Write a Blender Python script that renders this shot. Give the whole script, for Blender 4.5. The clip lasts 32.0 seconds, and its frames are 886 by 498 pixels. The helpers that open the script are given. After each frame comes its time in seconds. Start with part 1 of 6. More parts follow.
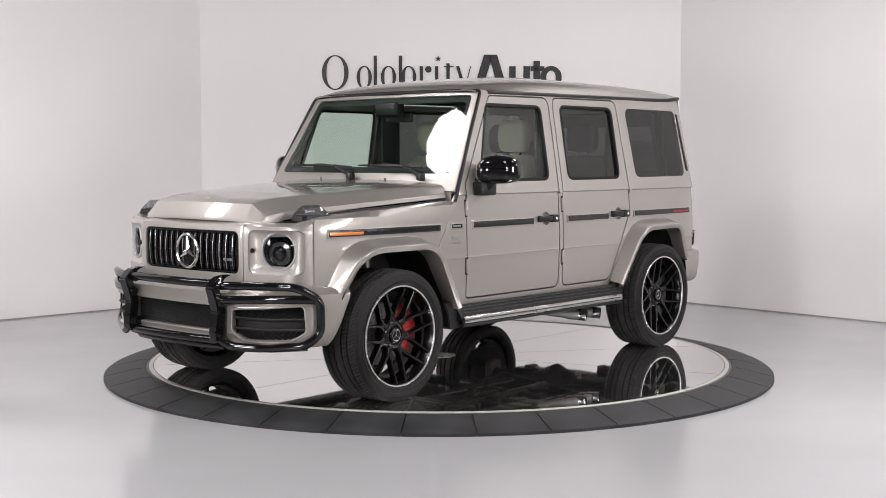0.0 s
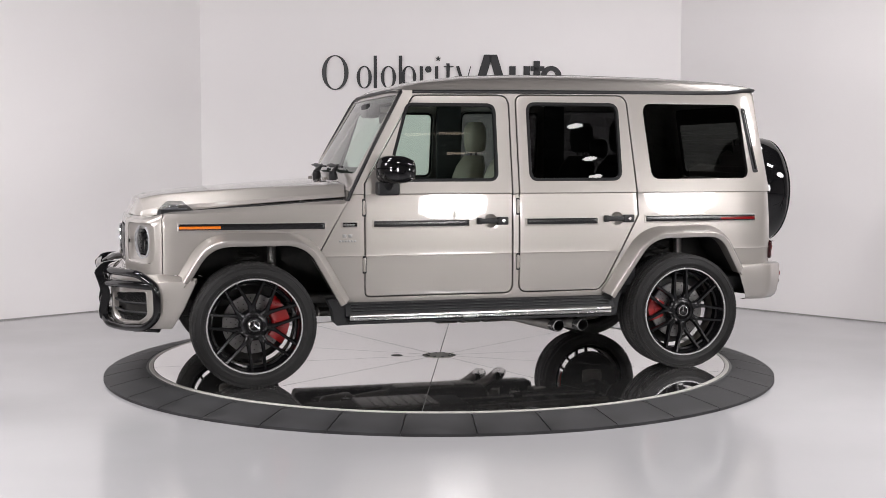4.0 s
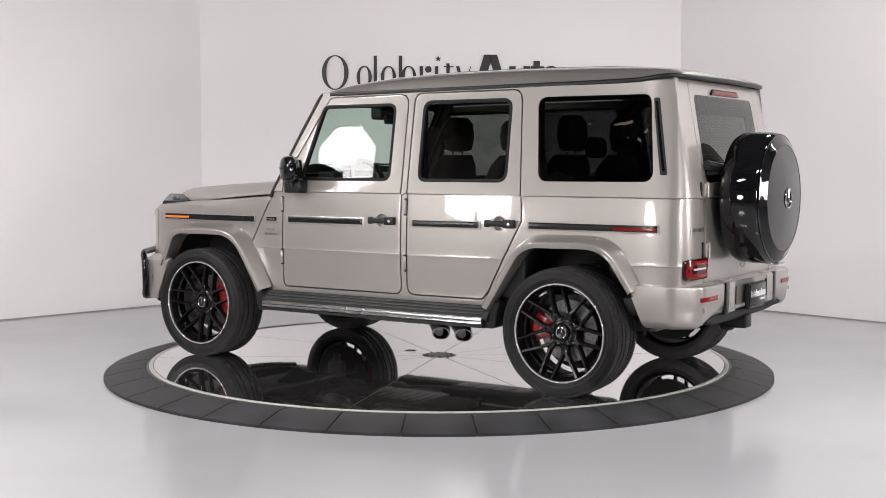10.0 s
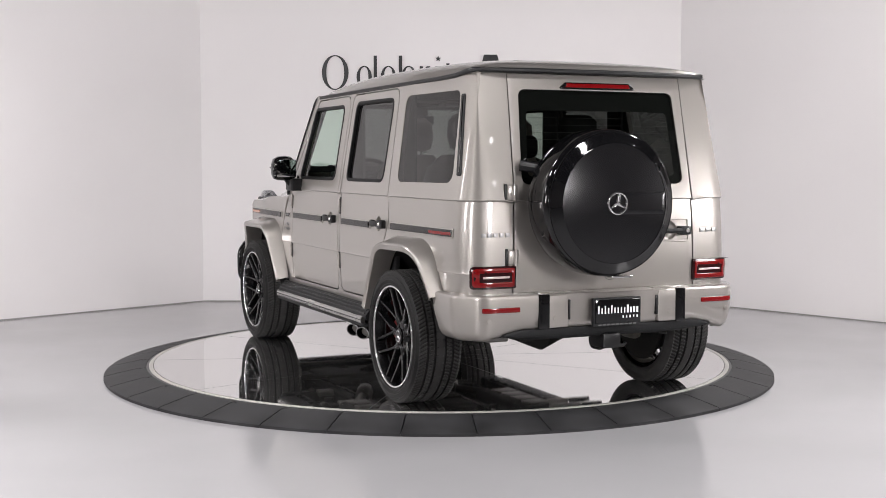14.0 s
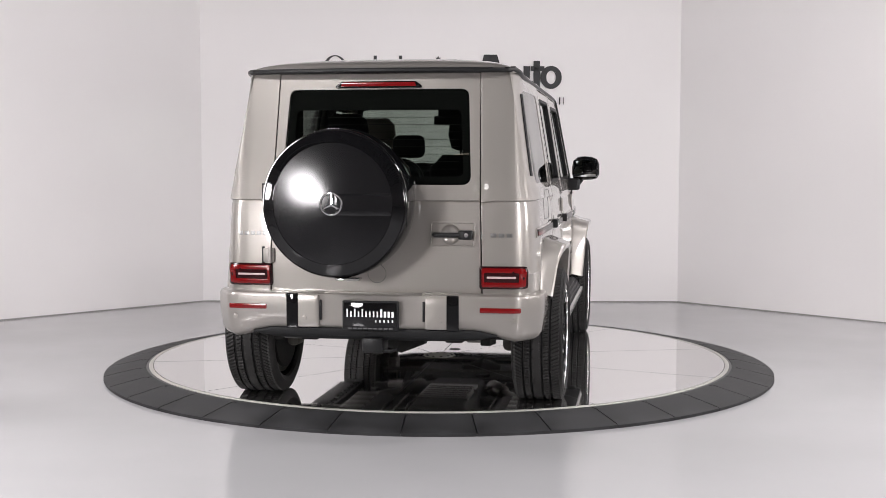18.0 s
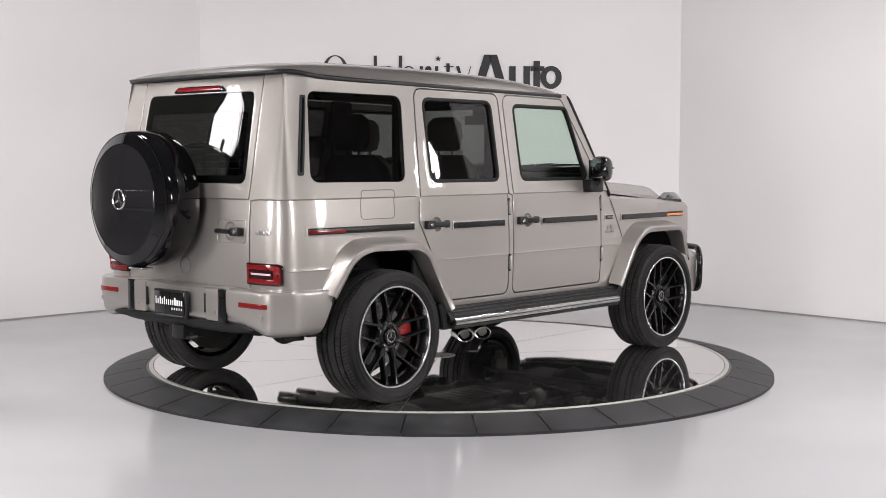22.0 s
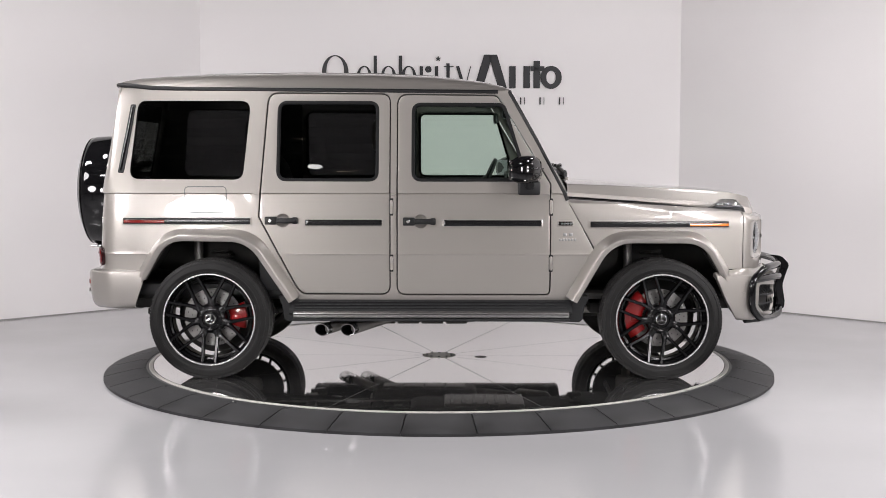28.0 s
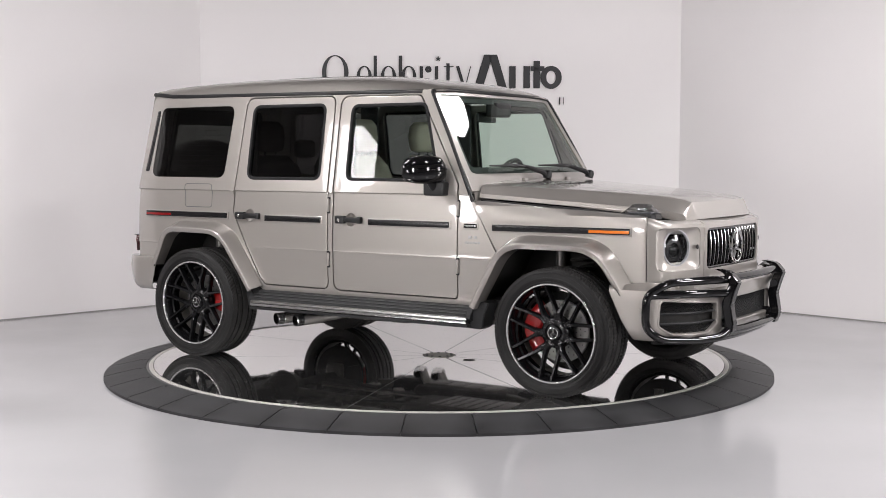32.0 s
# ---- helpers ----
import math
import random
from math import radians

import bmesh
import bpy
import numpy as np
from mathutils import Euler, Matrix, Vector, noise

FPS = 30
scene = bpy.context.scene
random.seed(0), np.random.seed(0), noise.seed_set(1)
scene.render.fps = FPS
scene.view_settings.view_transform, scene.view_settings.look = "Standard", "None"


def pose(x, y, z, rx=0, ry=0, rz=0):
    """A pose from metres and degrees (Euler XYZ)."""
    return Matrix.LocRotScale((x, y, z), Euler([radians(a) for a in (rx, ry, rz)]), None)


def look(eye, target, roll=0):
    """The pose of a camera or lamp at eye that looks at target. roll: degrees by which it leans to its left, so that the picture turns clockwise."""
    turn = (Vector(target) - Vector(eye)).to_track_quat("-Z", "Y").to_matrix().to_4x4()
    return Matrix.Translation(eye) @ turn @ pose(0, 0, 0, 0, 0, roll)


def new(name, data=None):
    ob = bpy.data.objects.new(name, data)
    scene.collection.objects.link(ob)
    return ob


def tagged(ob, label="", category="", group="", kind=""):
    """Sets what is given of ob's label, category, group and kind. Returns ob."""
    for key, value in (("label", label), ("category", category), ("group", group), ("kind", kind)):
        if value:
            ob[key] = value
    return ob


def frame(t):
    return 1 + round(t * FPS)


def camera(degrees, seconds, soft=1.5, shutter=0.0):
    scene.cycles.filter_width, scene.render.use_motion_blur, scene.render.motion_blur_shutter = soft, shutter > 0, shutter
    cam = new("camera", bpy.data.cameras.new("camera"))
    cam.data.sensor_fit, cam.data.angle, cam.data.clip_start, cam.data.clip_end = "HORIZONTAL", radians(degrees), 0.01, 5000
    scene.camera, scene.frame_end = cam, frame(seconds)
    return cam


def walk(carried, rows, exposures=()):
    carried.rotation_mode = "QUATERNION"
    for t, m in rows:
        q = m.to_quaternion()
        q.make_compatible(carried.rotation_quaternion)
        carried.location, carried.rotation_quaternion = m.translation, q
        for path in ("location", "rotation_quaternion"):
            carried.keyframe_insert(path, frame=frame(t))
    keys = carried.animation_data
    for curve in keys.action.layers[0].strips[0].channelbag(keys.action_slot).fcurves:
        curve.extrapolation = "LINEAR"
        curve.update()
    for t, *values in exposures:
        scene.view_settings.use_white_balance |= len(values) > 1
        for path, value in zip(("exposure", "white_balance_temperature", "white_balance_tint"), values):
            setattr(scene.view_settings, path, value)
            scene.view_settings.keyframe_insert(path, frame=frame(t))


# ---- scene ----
DEG, EYE, TILT, TURN = 39.26, (0.0044, -8.8565, 1.4067), -4.143, -0.1416
cam = camera(DEG, 32.0, 0.6)
walk(cam, [(0.0, pose(*EYE, 90 + TILT, -0.038, TURN)), (32.0, pose(*EYE, 90 + TILT, -0.038, TURN))],
     [(0.0, 0.0, 6500, 10), (32.0, 0.0, 6500, 10)])
AXIS = -0.0142         # sideways offset of the car's middle from the pivot
AHEAD = -0.012         # its offset along its own length
FLOOR = -0.070         # floor below the turntable's top
# heading of the car and the turntable, degrees, second by second
HEADING = [228.75, 220.50, 211.89, 203.46, 195.29, 187.38, 179.61, 171.75, 163.88, 155.55, 147.04, 138.66, 130.38, 122.38,
           114.45, 106.34, 98.16, 89.65, 80.59, 72.08, 63.96, 55.95, 47.73, 39.41, 30.88, 22.72,
           14.96, 7.15, -0.53, -8.27, -16.35, -24.61, -33.35]

# ---- world and lights ----
world = bpy.data.worlds.new("world")
scene.world = world
world.use_nodes = True
world.node_tree.nodes["Background"].inputs[0].default_value = (0.9, 0.95, 1.0, 1)
world.node_tree.nodes["Background"].inputs[1].default_value = 0.02


def area_lamp(name, m, size, watts, shape="DISK", size_y=None, colour=(1, 0.965, 0.98)):
    data = bpy.data.lights.new(name, "AREA")
    data.shape, data.size, data.energy, data.color = shape, size, watts, colour
    if size_y:
        data.size_y = size_y
    ob = new(name, data)
    ob.matrix_world = m
    return ob


# place, aim, watts, half-width of the eight-sided face
SOFTBOX = [((-3.62, -1.54, 2.23), (-1.5, 1.8, 1.7), 23, 0.36), ((4.20, -0.83, 2.33), (2.1, 2.6, 1.9), 20, 0.245),
           ((3.02, -5.66, 1.58), (0.3, 0.3, 1.0), 84, 0.42), ((-2.66, -5.62, 1.40), (-0.3, 0.3, 1.0), 80, 0.42),
           ((3.48, -2.44, 1.45), (0, 0.3, 1.1), 38, 0.38), ((-3.55, -3.00, 1.45), (0, 0.3, 1.1), 36, 0.36),
           ((-2.52, -0.76, 4.20), (0.2, 0.1, 1.0), 40, 0.34), ((3.10, 1.15, 4.20), (0.0, 0.2, 1.0), 40, 0.34)]
# round high-bay lights and strip lights under the hall's ceiling, far behind the camera: x, y and half-length, turn
HIGH_BAY = [(7.5, -8.95), (8.75, -10.24), (9.48, -11.05), (7.1, -12.04), (-2.3, -12.61), (0.11, -13.55), (-6.5, -14.8)]
STRIP = [(5.9, -10.45, 0.57, 22), (6.95, -11.12, 0.45, 19), (-2.5, -11.85, 0.16, -8), (-2.07, -11.7, 0.16, -8), (-1.75, -13.48, 0.32, 12),
         (-8.7, -7.8, 0.5, -30), (-8.6, -8.6, 0.5, -30)]
# fill panels; the pair at x 4.6 is added to brighten the side walls
CEILING = [(-2.6, -5.2), (2.6, -5.2), (-4.6, -1.6), (4.6, -1.6)]
for x, y in CEILING:
    area_lamp("ceiling_fill_lamp", pose(x, y, 4.52), 1.2, 142, "RECTANGLE", 0.5)

# ---- materials ----


def mat(name, base, rough=0.5, metal=0.0, coat=0.0, spread=0.06, scale=6.0, bump=0.0, bump_scale=80.0, rough_spread=0.08, emit=0.0, spec=0.5):
    m = bpy.data.materials.new(name)
    m.use_nodes = True
    nt = m.node_tree
    b = nt.nodes["Principled BSDF"]
    L = nt.links.new
    b.inputs["Metallic"].default_value = metal
    b.inputs["Coat Weight"].default_value = coat
    b.inputs["Coat Roughness"].default_value = 0.02
    b.inputs["Specular IOR Level"].default_value = spec
    tc = nt.nodes.new("ShaderNodeTexCoord")
    big = nt.nodes.new("ShaderNodeTexNoise")
    big.inputs["Scale"].default_value, big.inputs["Detail"].default_value = scale, 4
    L(tc.outputs["Object"], big.inputs["Vector"])
    ramp = nt.nodes.new("ShaderNodeMapRange")
    ramp.inputs[3].default_value, ramp.inputs[4].default_value = 1 - spread, 1 + spread
    L(big.outputs["Fac"], ramp.inputs[0])
    mul = nt.nodes.new("ShaderNodeVectorMath")
    mul.operation = "MULTIPLY"
    mul.inputs[0].default_value = base
    L(ramp.outputs[0], mul.inputs[1])
    L(mul.outputs[0], b.inputs["Base Color"])
    fine = nt.nodes.new("ShaderNodeTexNoise")
    fine.inputs["Scale"].default_value, fine.inputs["Detail"].default_value = bump_scale, 3
    L(tc.outputs["Object"], fine.inputs["Vector"])
    rr = nt.nodes.new("ShaderNodeMapRange")
    rr.inputs[3].default_value, rr.inputs[4].default_value = max(0, rough - rough_spread * rough), rough + rough_spread * rough
    L(big.outputs["Fac"], rr.inputs[0])
    L(rr.outputs[0], b.inputs["Roughness"])
    if bump:
        bm_ = nt.nodes.new("ShaderNodeBump")
        bm_.inputs["Strength"].default_value, bm_.inputs["Distance"].default_value = 1.0, bump
        L(fine.outputs["Fac"], bm_.inputs["Height"])
        L(bm_.outputs[0], b.inputs["Normal"])
    if emit:
        b.inputs["Emission Color"].default_value = (*base, 1)
        b.inputs["Emission Strength"].default_value = emit
    return m


def glass(name, tint, gloss=1.5, rough=0.0):
    """A thin pane: tinted see-through, with a mirror film by Fresnel."""
    m = bpy.data.materials.new(name)
    m.use_nodes = True
    nt = m.node_tree
    nt.nodes.remove(nt.nodes["Principled BSDF"])
    out = nt.nodes["Material Output"]
    t, g, mix, lw, p5, f = (nt.nodes.new("ShaderNode" + k) for k in ("BsdfTransparent", "BsdfGlossy", "MixShader", "LayerWeight", "Math", "MapRange"))
    t.inputs[0].default_value = (*tint, 1)
    g.inputs["Color"].default_value = (1, 1, 1, 1)
    g.inputs["Roughness"].default_value = rough
    f0 = ((gloss - 1) / (gloss + 1)) ** 2
    lw.inputs[0].default_value = 0.5
    p5.operation = "POWER"
    p5.inputs[1].default_value = 5.0
    f.inputs[3].default_value, f.inputs[4].default_value = f0, 1.0
    for a, b in ((lw.outputs["Facing"], p5.inputs[0]), (p5.outputs[0], f.inputs[0]), (f.outputs[0], mix.inputs[0]), (t.outputs[0], mix.inputs[1]), (g.outputs[0], mix.inputs[2]), (mix.outputs[0], out.inputs[0])):
        nt.links.new(a, b)
    return m


def paint_material():
    """Beige-grey metallic car paint: flakes under a clear coat."""
    m = mat("metallic_paint", (0.310, 0.289, 0.268), 0.38, 0.58, 1.0, 0.025, 2.0)
    nt = m.node_tree
    b = nt.nodes["Principled BSDF"]
    flake = nt.nodes.new("ShaderNodeTexVoronoi")
    flake.inputs["Scale"].default_value = 900
    tc = nt.nodes.new("ShaderNodeTexCoord")
    nt.links.new(tc.outputs["Object"], flake.inputs["Vector"])
    bump = nt.nodes.new("ShaderNodeBump")
    bump.inputs["Strength"].default_value, bump.inputs["Distance"].default_value = 0.06, 0.0006
    nt.links.new(flake.outputs["Distance"], bump.inputs["Height"])
    nt.links.new(bump.outputs[0], b.inputs["Normal"])
    return m


def tyre_material():
    """Rubber, paler on tread and inner sidewall, with moulded ticks on the sidewall."""
    m = mat("tyre_rubber", (0.0095, 0.0092, 0.009), 0.56, 0, 0, 0.5, 9, 0.0006, 60, spec=0.22)
    nt = m.node_tree
    b = nt.nodes["Principled BSDF"]
    L = nt.links.new

    def node(op, a, c=None):
        n = nt.nodes.new("ShaderNodeMath")
        n.operation = op
        for i, v in enumerate((a, c)):
            if v is None:
                continue
            if isinstance(v, (int, float)):
                n.inputs[i].default_value = v
            else:
                L(v, n.inputs[i])
        return n.outputs[0]
    tc = nt.nodes.new("ShaderNodeTexCoord")
    s = nt.nodes.new("ShaderNodeSeparateXYZ")
    L(tc.outputs["Object"], s.inputs[0])
    ang = node("ARCTAN2", s.outputs[2], s.outputs[0])
    rad = node("SQRT", node("ADD", node("MULTIPLY", s.outputs[0], s.outputs[0]), node("MULTIPLY", s.outputs[2], s.outputs[2])))
    # moulded marks on the sidewall: fine radial ticks in two bands
    tick = node("LESS_THAN", node("FRACT", node("MULTIPLY", ang, 180 / (2 * math.pi))), 0.45)
    band = node("MULTIPLY", node("GREATER_THAN", rad, 0.372), node("LESS_THAN", rad, 0.380))
    # tread tops painted paler so the grooves read as shaded; inner sidewall paler too
    src = b.inputs["Base Color"].links[0].from_socket
    lighten = nt.nodes.new("ShaderNodeVectorMath")
    lighten.operation = "SCALE"
    L(src, lighten.inputs[0])
    inner = node("MULTIPLY", node("LESS_THAN", s.outputs[1], -0.108), 4.0)
    tread = node("MULTIPLY", node("GREATER_THAN", rad, 0.4042), 2.4)
    L(node("ADD", node("ADD", inner, tread), 1.0), lighten.inputs["Scale"])
    L(lighten.outputs[0], b.inputs["Base Color"])
    bump = nt.nodes.new("ShaderNodeBump")
    bump.inputs["Strength"].default_value, bump.inputs["Distance"].default_value = 1.0, 0.002
    L(node("MULTIPLY", tick, band), bump.inputs["Height"])
    L(bump.outputs[0], b.inputs["Normal"])
    return m


M = dict(
    paint=paint_material(),
    gloss=mat("gloss_black", (0.004, 0.004, 0.0045), 0.05, 0, 0.0),
    cover=mat("satin_cover", (0.006, 0.006, 0.0068), 0.15, 0, 0.0, 0.05, rough_spread=0.02, spec=0.5),
    moulding=mat("moulding_black", (0.005, 0.005, 0.0055), 0.24, 0, 0.0, spec=0.45),
    satin=mat("satin_black", (0.006, 0.006, 0.0066), 0.42, 0, 0.0, spec=0.35),
    plastic=mat("black_plastic", (0.009, 0.0093, 0.010), 0.55, 0, 0, 0.1, 12, 0.0003, 300, spec=0.3),
    dark=mat("dark_underbody", (0.015, 0.014, 0.013), 0.75, 0.1, 0, 1.2, 7, 0.002, 40),
    metal=mat("cast_metal", (0.22, 0.21, 0.2), 0.5, 0.8, 0, 0.25, 14, 0.001, 90),
    tyre=tyre_material(),
    sidewall=mat("tyre_sidewall", (0.008, 0.008, 0.008), 0.45, 0, 0, 0.15, 9, 0.0004, 90, spec=0.25),
    rim=mat("satin_black_rim", (0.003, 0.003, 0.0034), 0.22, 0.0, 0.0, spec=0.3),
    chrome=mat("chrome", (0.62, 0.62, 0.62), 0.12, 0.95, 0, 0.02),
    silver=mat("machined_silver", (0.72, 0.72, 0.71), 0.24, 1.0, 0, 0.04),
    slat=mat("dark_chrome", (0.32, 0.32, 0.32), 0.26, 1.0, 0, 0.05),
    smoked_chrome=mat("smoked_chrome", (0.16, 0.16, 0.17), 0.12, 0.9, 0, 0.05),
    edge_steel=mat("brushed_steel_edge", (0.46, 0.46, 0.45), 0.27, 1.0, 0, 0.08, 3.0),
    pale_trim=mat("pale_aluminium", (0.46, 0.45, 0.42), 0.5, 0.25, 0, 0.15, 4.0),
    steel=mat("brake_steel", (0.21, 0.205, 0.20), 0.4, 1.0, 0, 0.1, 20),
    caliper=mat("red_caliper", (0.30, 0.008, 0.008), 0.28, 0, 0.6),
    red=mat("red_lens", (0.15, 0.003, 0.004), 0.14, 0, 0.0, 0.1, 60),
    red_dark=mat("smoked_red_lens", (0.02, 0.002, 0.003), 0.12, 0, 0.0),
    amber=mat("amber_lens", (0.60, 0.15, 0.008), 0.15, 0, 1.0, 0.08, 60),
    lens=glass("clear_lens", (0.80, 0.81, 0.82), 1.5),
    smoke=glass("smoked_lens", (0.62, 0.63, 0.64), 1.6),
    clear=glass("green_tinted_glass", (0.76, 0.86, 0.80), 1.5),
    privacy=glass("privacy_glass", (0.13, 0.131, 0.132), 1.52),
    rear_glass=glass("dark_rear_glass", (0.27, 0.29, 0.27), 1.52),
    leather=mat("beige_leather", (0.42, 0.375, 0.315), 0.5, 0, 0, 0.07, 7, 0.0006, 160),
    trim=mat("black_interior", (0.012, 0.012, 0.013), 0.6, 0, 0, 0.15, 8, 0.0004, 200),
    liner=mat("headliner", (0.03, 0.03, 0.032), 0.9, 0, 0, 0.1, 8, 0.0005, 250),
    pale_red_lens=mat("pale_red_lens", (0.52, 0.40, 0.40), 0.25, 0, 0.4),
    guide_lens=mat("light_guide_lens", (0.33, 0.33, 0.34), 0.22, 0, 0.5),
    grey_lens=mat("grey_lens", (0.26, 0.26, 0.27), 0.2, 0, 0.5),
    mesh=mat("honeycomb_black", (0.004, 0.004, 0.0045), 0.5, spec=0.2),
    badge=mat("badge_silver", (0.28, 0.28, 0.28), 0.34, 1.0, 0, 0.03),
    white=mat("white_print", (0.82, 0.82, 0.82), 0.5),
    mirror=mat("mirror_glass", (0.30, 0.31, 0.32), 0.02, 1.0, 0, 0.0),
    ink=mat("charcoal_lettering", (0.018, 0.018, 0.02), 0.45, 0, 0, 0.05),
    wall=mat("white_wall_paint", (0.84, 0.815, 0.81), 0.75, 0, 0, 0.05, 0.6, 0.0004, 120, 0.05),
    floor=mat("white_epoxy_floor", (0.365, 0.362, 0.370), 0.15, 0, 0, 0.10, 0.6, 0.00015, 14, 0.8),
    skirting=mat("grey_joint", (0.30, 0.29, 0.28), 0.7),
    hall=mat("hall_wall_paint", (0.68, 0.63, 0.61), 0.85, 0, 0, 0.2, 1.0),
    hall_roof=mat("dark_hall_roof", (0.075, 0.072, 0.076), 0.8, 0, 0, 0.2, 1.0),
    bay_face=mat("high_bay_diffuser", (1.0, 0.97, 0.95), 0.6, emit=16.0),
    strip_face=mat("warm_strip_diffuser", (1.0, 0.80, 0.64), 0.6, emit=2.6),
    lip=mat("machined_lip", (0.62, 0.62, 0.615), 0.26, 0.8, 0, 0.05),
    cast_grey=mat("grey_cast_metal", (0.12, 0.113, 0.100), 0.7, 0.0, 0, 0.35, 9, 0.0008, 60),
    bore_black=mat("bore_black", (0.003, 0.003, 0.003), 0.9, spec=0.05),
    hub_face=mat("cream_hub_paint", (0.60, 0.585, 0.53), 0.45, 0, 0, 0.08, 9),
    worn_metal=mat("worn_black_metal", (0.05, 0.047, 0.042), 0.42, 0.5, 0, 0.6, 9, 0.001, 60),
    disc=mat("mirror_tile", (0.90, 0.895, 0.89), 0.035, 0.988, 0, 0.04, 1.3, 0.00006, 9, 0.6),
    seam=mat("dark_seam", (0.10, 0.10, 0.10), 0.6),
    rubber=mat("ramp_rubber", (0.024, 0.024, 0.0252), 0.56, 0, 0, 1.3, 4.0, 0.0006, 130, 0.3, spec=0.32),
    panel_face=mat("lamp_panel", (1.0, 0.98, 0.97), 0.6, emit=7.7),
)

# ---- mesh kit ----


def part(name, bm, material, parent=None, label="", smooth=True, sharp=38, weighted=False):
    """Links a bmesh as one mesh object under a thing or a part."""
    if smooth:
        lim = radians(sharp)
        for f in bm.faces:
            f.smooth = True
        for e in bm.edges:
            if len(e.link_faces) == 2 and e.calc_face_angle(0) > lim:
                e.smooth = False
    me = bpy.data.meshes.new(name)
    bm.to_mesh(me)
    bm.free()
    me.materials.append(M[material] if isinstance(material, str) else material)
    ob = new(name, me)
    if parent is not None:
        ob.parent = parent
    if weighted:
        w = ob.modifiers.new("normals", "WEIGHTED_NORMAL")
        w.keep_sharp = True
    if label:
        ob["label"] = label
    return ob


def share(name, ob, m, parent, label=""):
    """A further object on the mesh of ob."""
    o = new(name, ob.data)
    o.parent = parent
    o.matrix_local = m
    if label:
        o["label"] = label
    return o


def flipped(bm):
    """The mirror image of a bmesh in the car's middle plane."""
    b = bm.copy()
    for v in b.verts:
        v.co.y = -v.co.y
    bmesh.ops.reverse_faces(b, faces=b.faces)
    return b


def pair(name, bm, material, parent, label="", **k):
    """A left part and its mirror image on the right."""
    r = flipped(bm)
    return part(name, bm, material, parent, label, **k), part(name, r, material, parent, label, **k)


def rpoly(pts, n=5):
    """A closed outline from (a, b, radius) corners."""
    out = []
    P = [Vector(p[:2]) for p in pts]
    for i, p in enumerate(P):
        r = pts[i][2] if len(pts[i]) > 2 else 0
        a, c = (P[i - 1] - p), (P[(i + 1) % len(P)] - p)
        la, lc = a.length, c.length
        a, c = a / la, c / lc
        half = a.angle(c) / 2
        if r <= 0 or half > 1.56:
            out.append(p)
            continue
        d = min(r / math.tan(half), la * 0.49, lc * 0.49)
        p0, p1 = p + a * d, p + c * d
        for k in range(n + 1):
            t = k / n
            out.append((1 - t) ** 2 * p0 + 2 * t * (1 - t) * p + t * t * p1)
    return out


def area2(P):
    return sum(P[i - 1].x * P[i].y - P[i].x * P[i - 1].y for i in range(len(P)))


def inset(P, d):
    """The closed outline P (counter-clockwise) moved inwards by d."""
    out, n = [], len(P)
    for i in range(n):
        a, b = (P[i] - P[i - 1]), (P[(i + 1) % n] - P[i])
        if a.length < 1e-9 or b.length < 1e-9:
            out.append(P[i].copy())
            continue
        na, nb = Vector((-a.y, a.x)).normalized(), Vector((-b.y, b.x)).normalized()
        m = na + nb
        out.append(P[i] + m * (d / max(0.35, 1 + na.dot(nb))))
    return out


def dense(P, step, lines=()):
    out = []
    for i in range(len(P)):
        a, b = P[i], P[(i + 1) % len(P)]
        ts = {k / max(1, math.ceil((b - a).length / step)) for k in range(max(1, math.ceil((b - a).length / step)))}
        for z in lines:
            if (a.y - z) * (b.y - z) < 0:
                t = (z - a.y) / (b.y - a.y)
                ts = {q for q in ts if q == 0 or abs(q - t) * (b - a).length > 0.004} | {t}
        out += [a.lerp(b, t) for t in sorted(ts)]
    return out


def inside(p, P):
    r, j = False, len(P) - 1
    for i in range(len(P)):
        if (P[i].y > p[1]) != (P[j].y > p[1]) and p[0] < (P[j].x - P[i].x) * (p[1] - P[i].y) / (P[j].y - P[i].y) + P[i].x:
            r = not r
        j = i
    return r


from mathutils.geometry import delaunay_2d_cdt


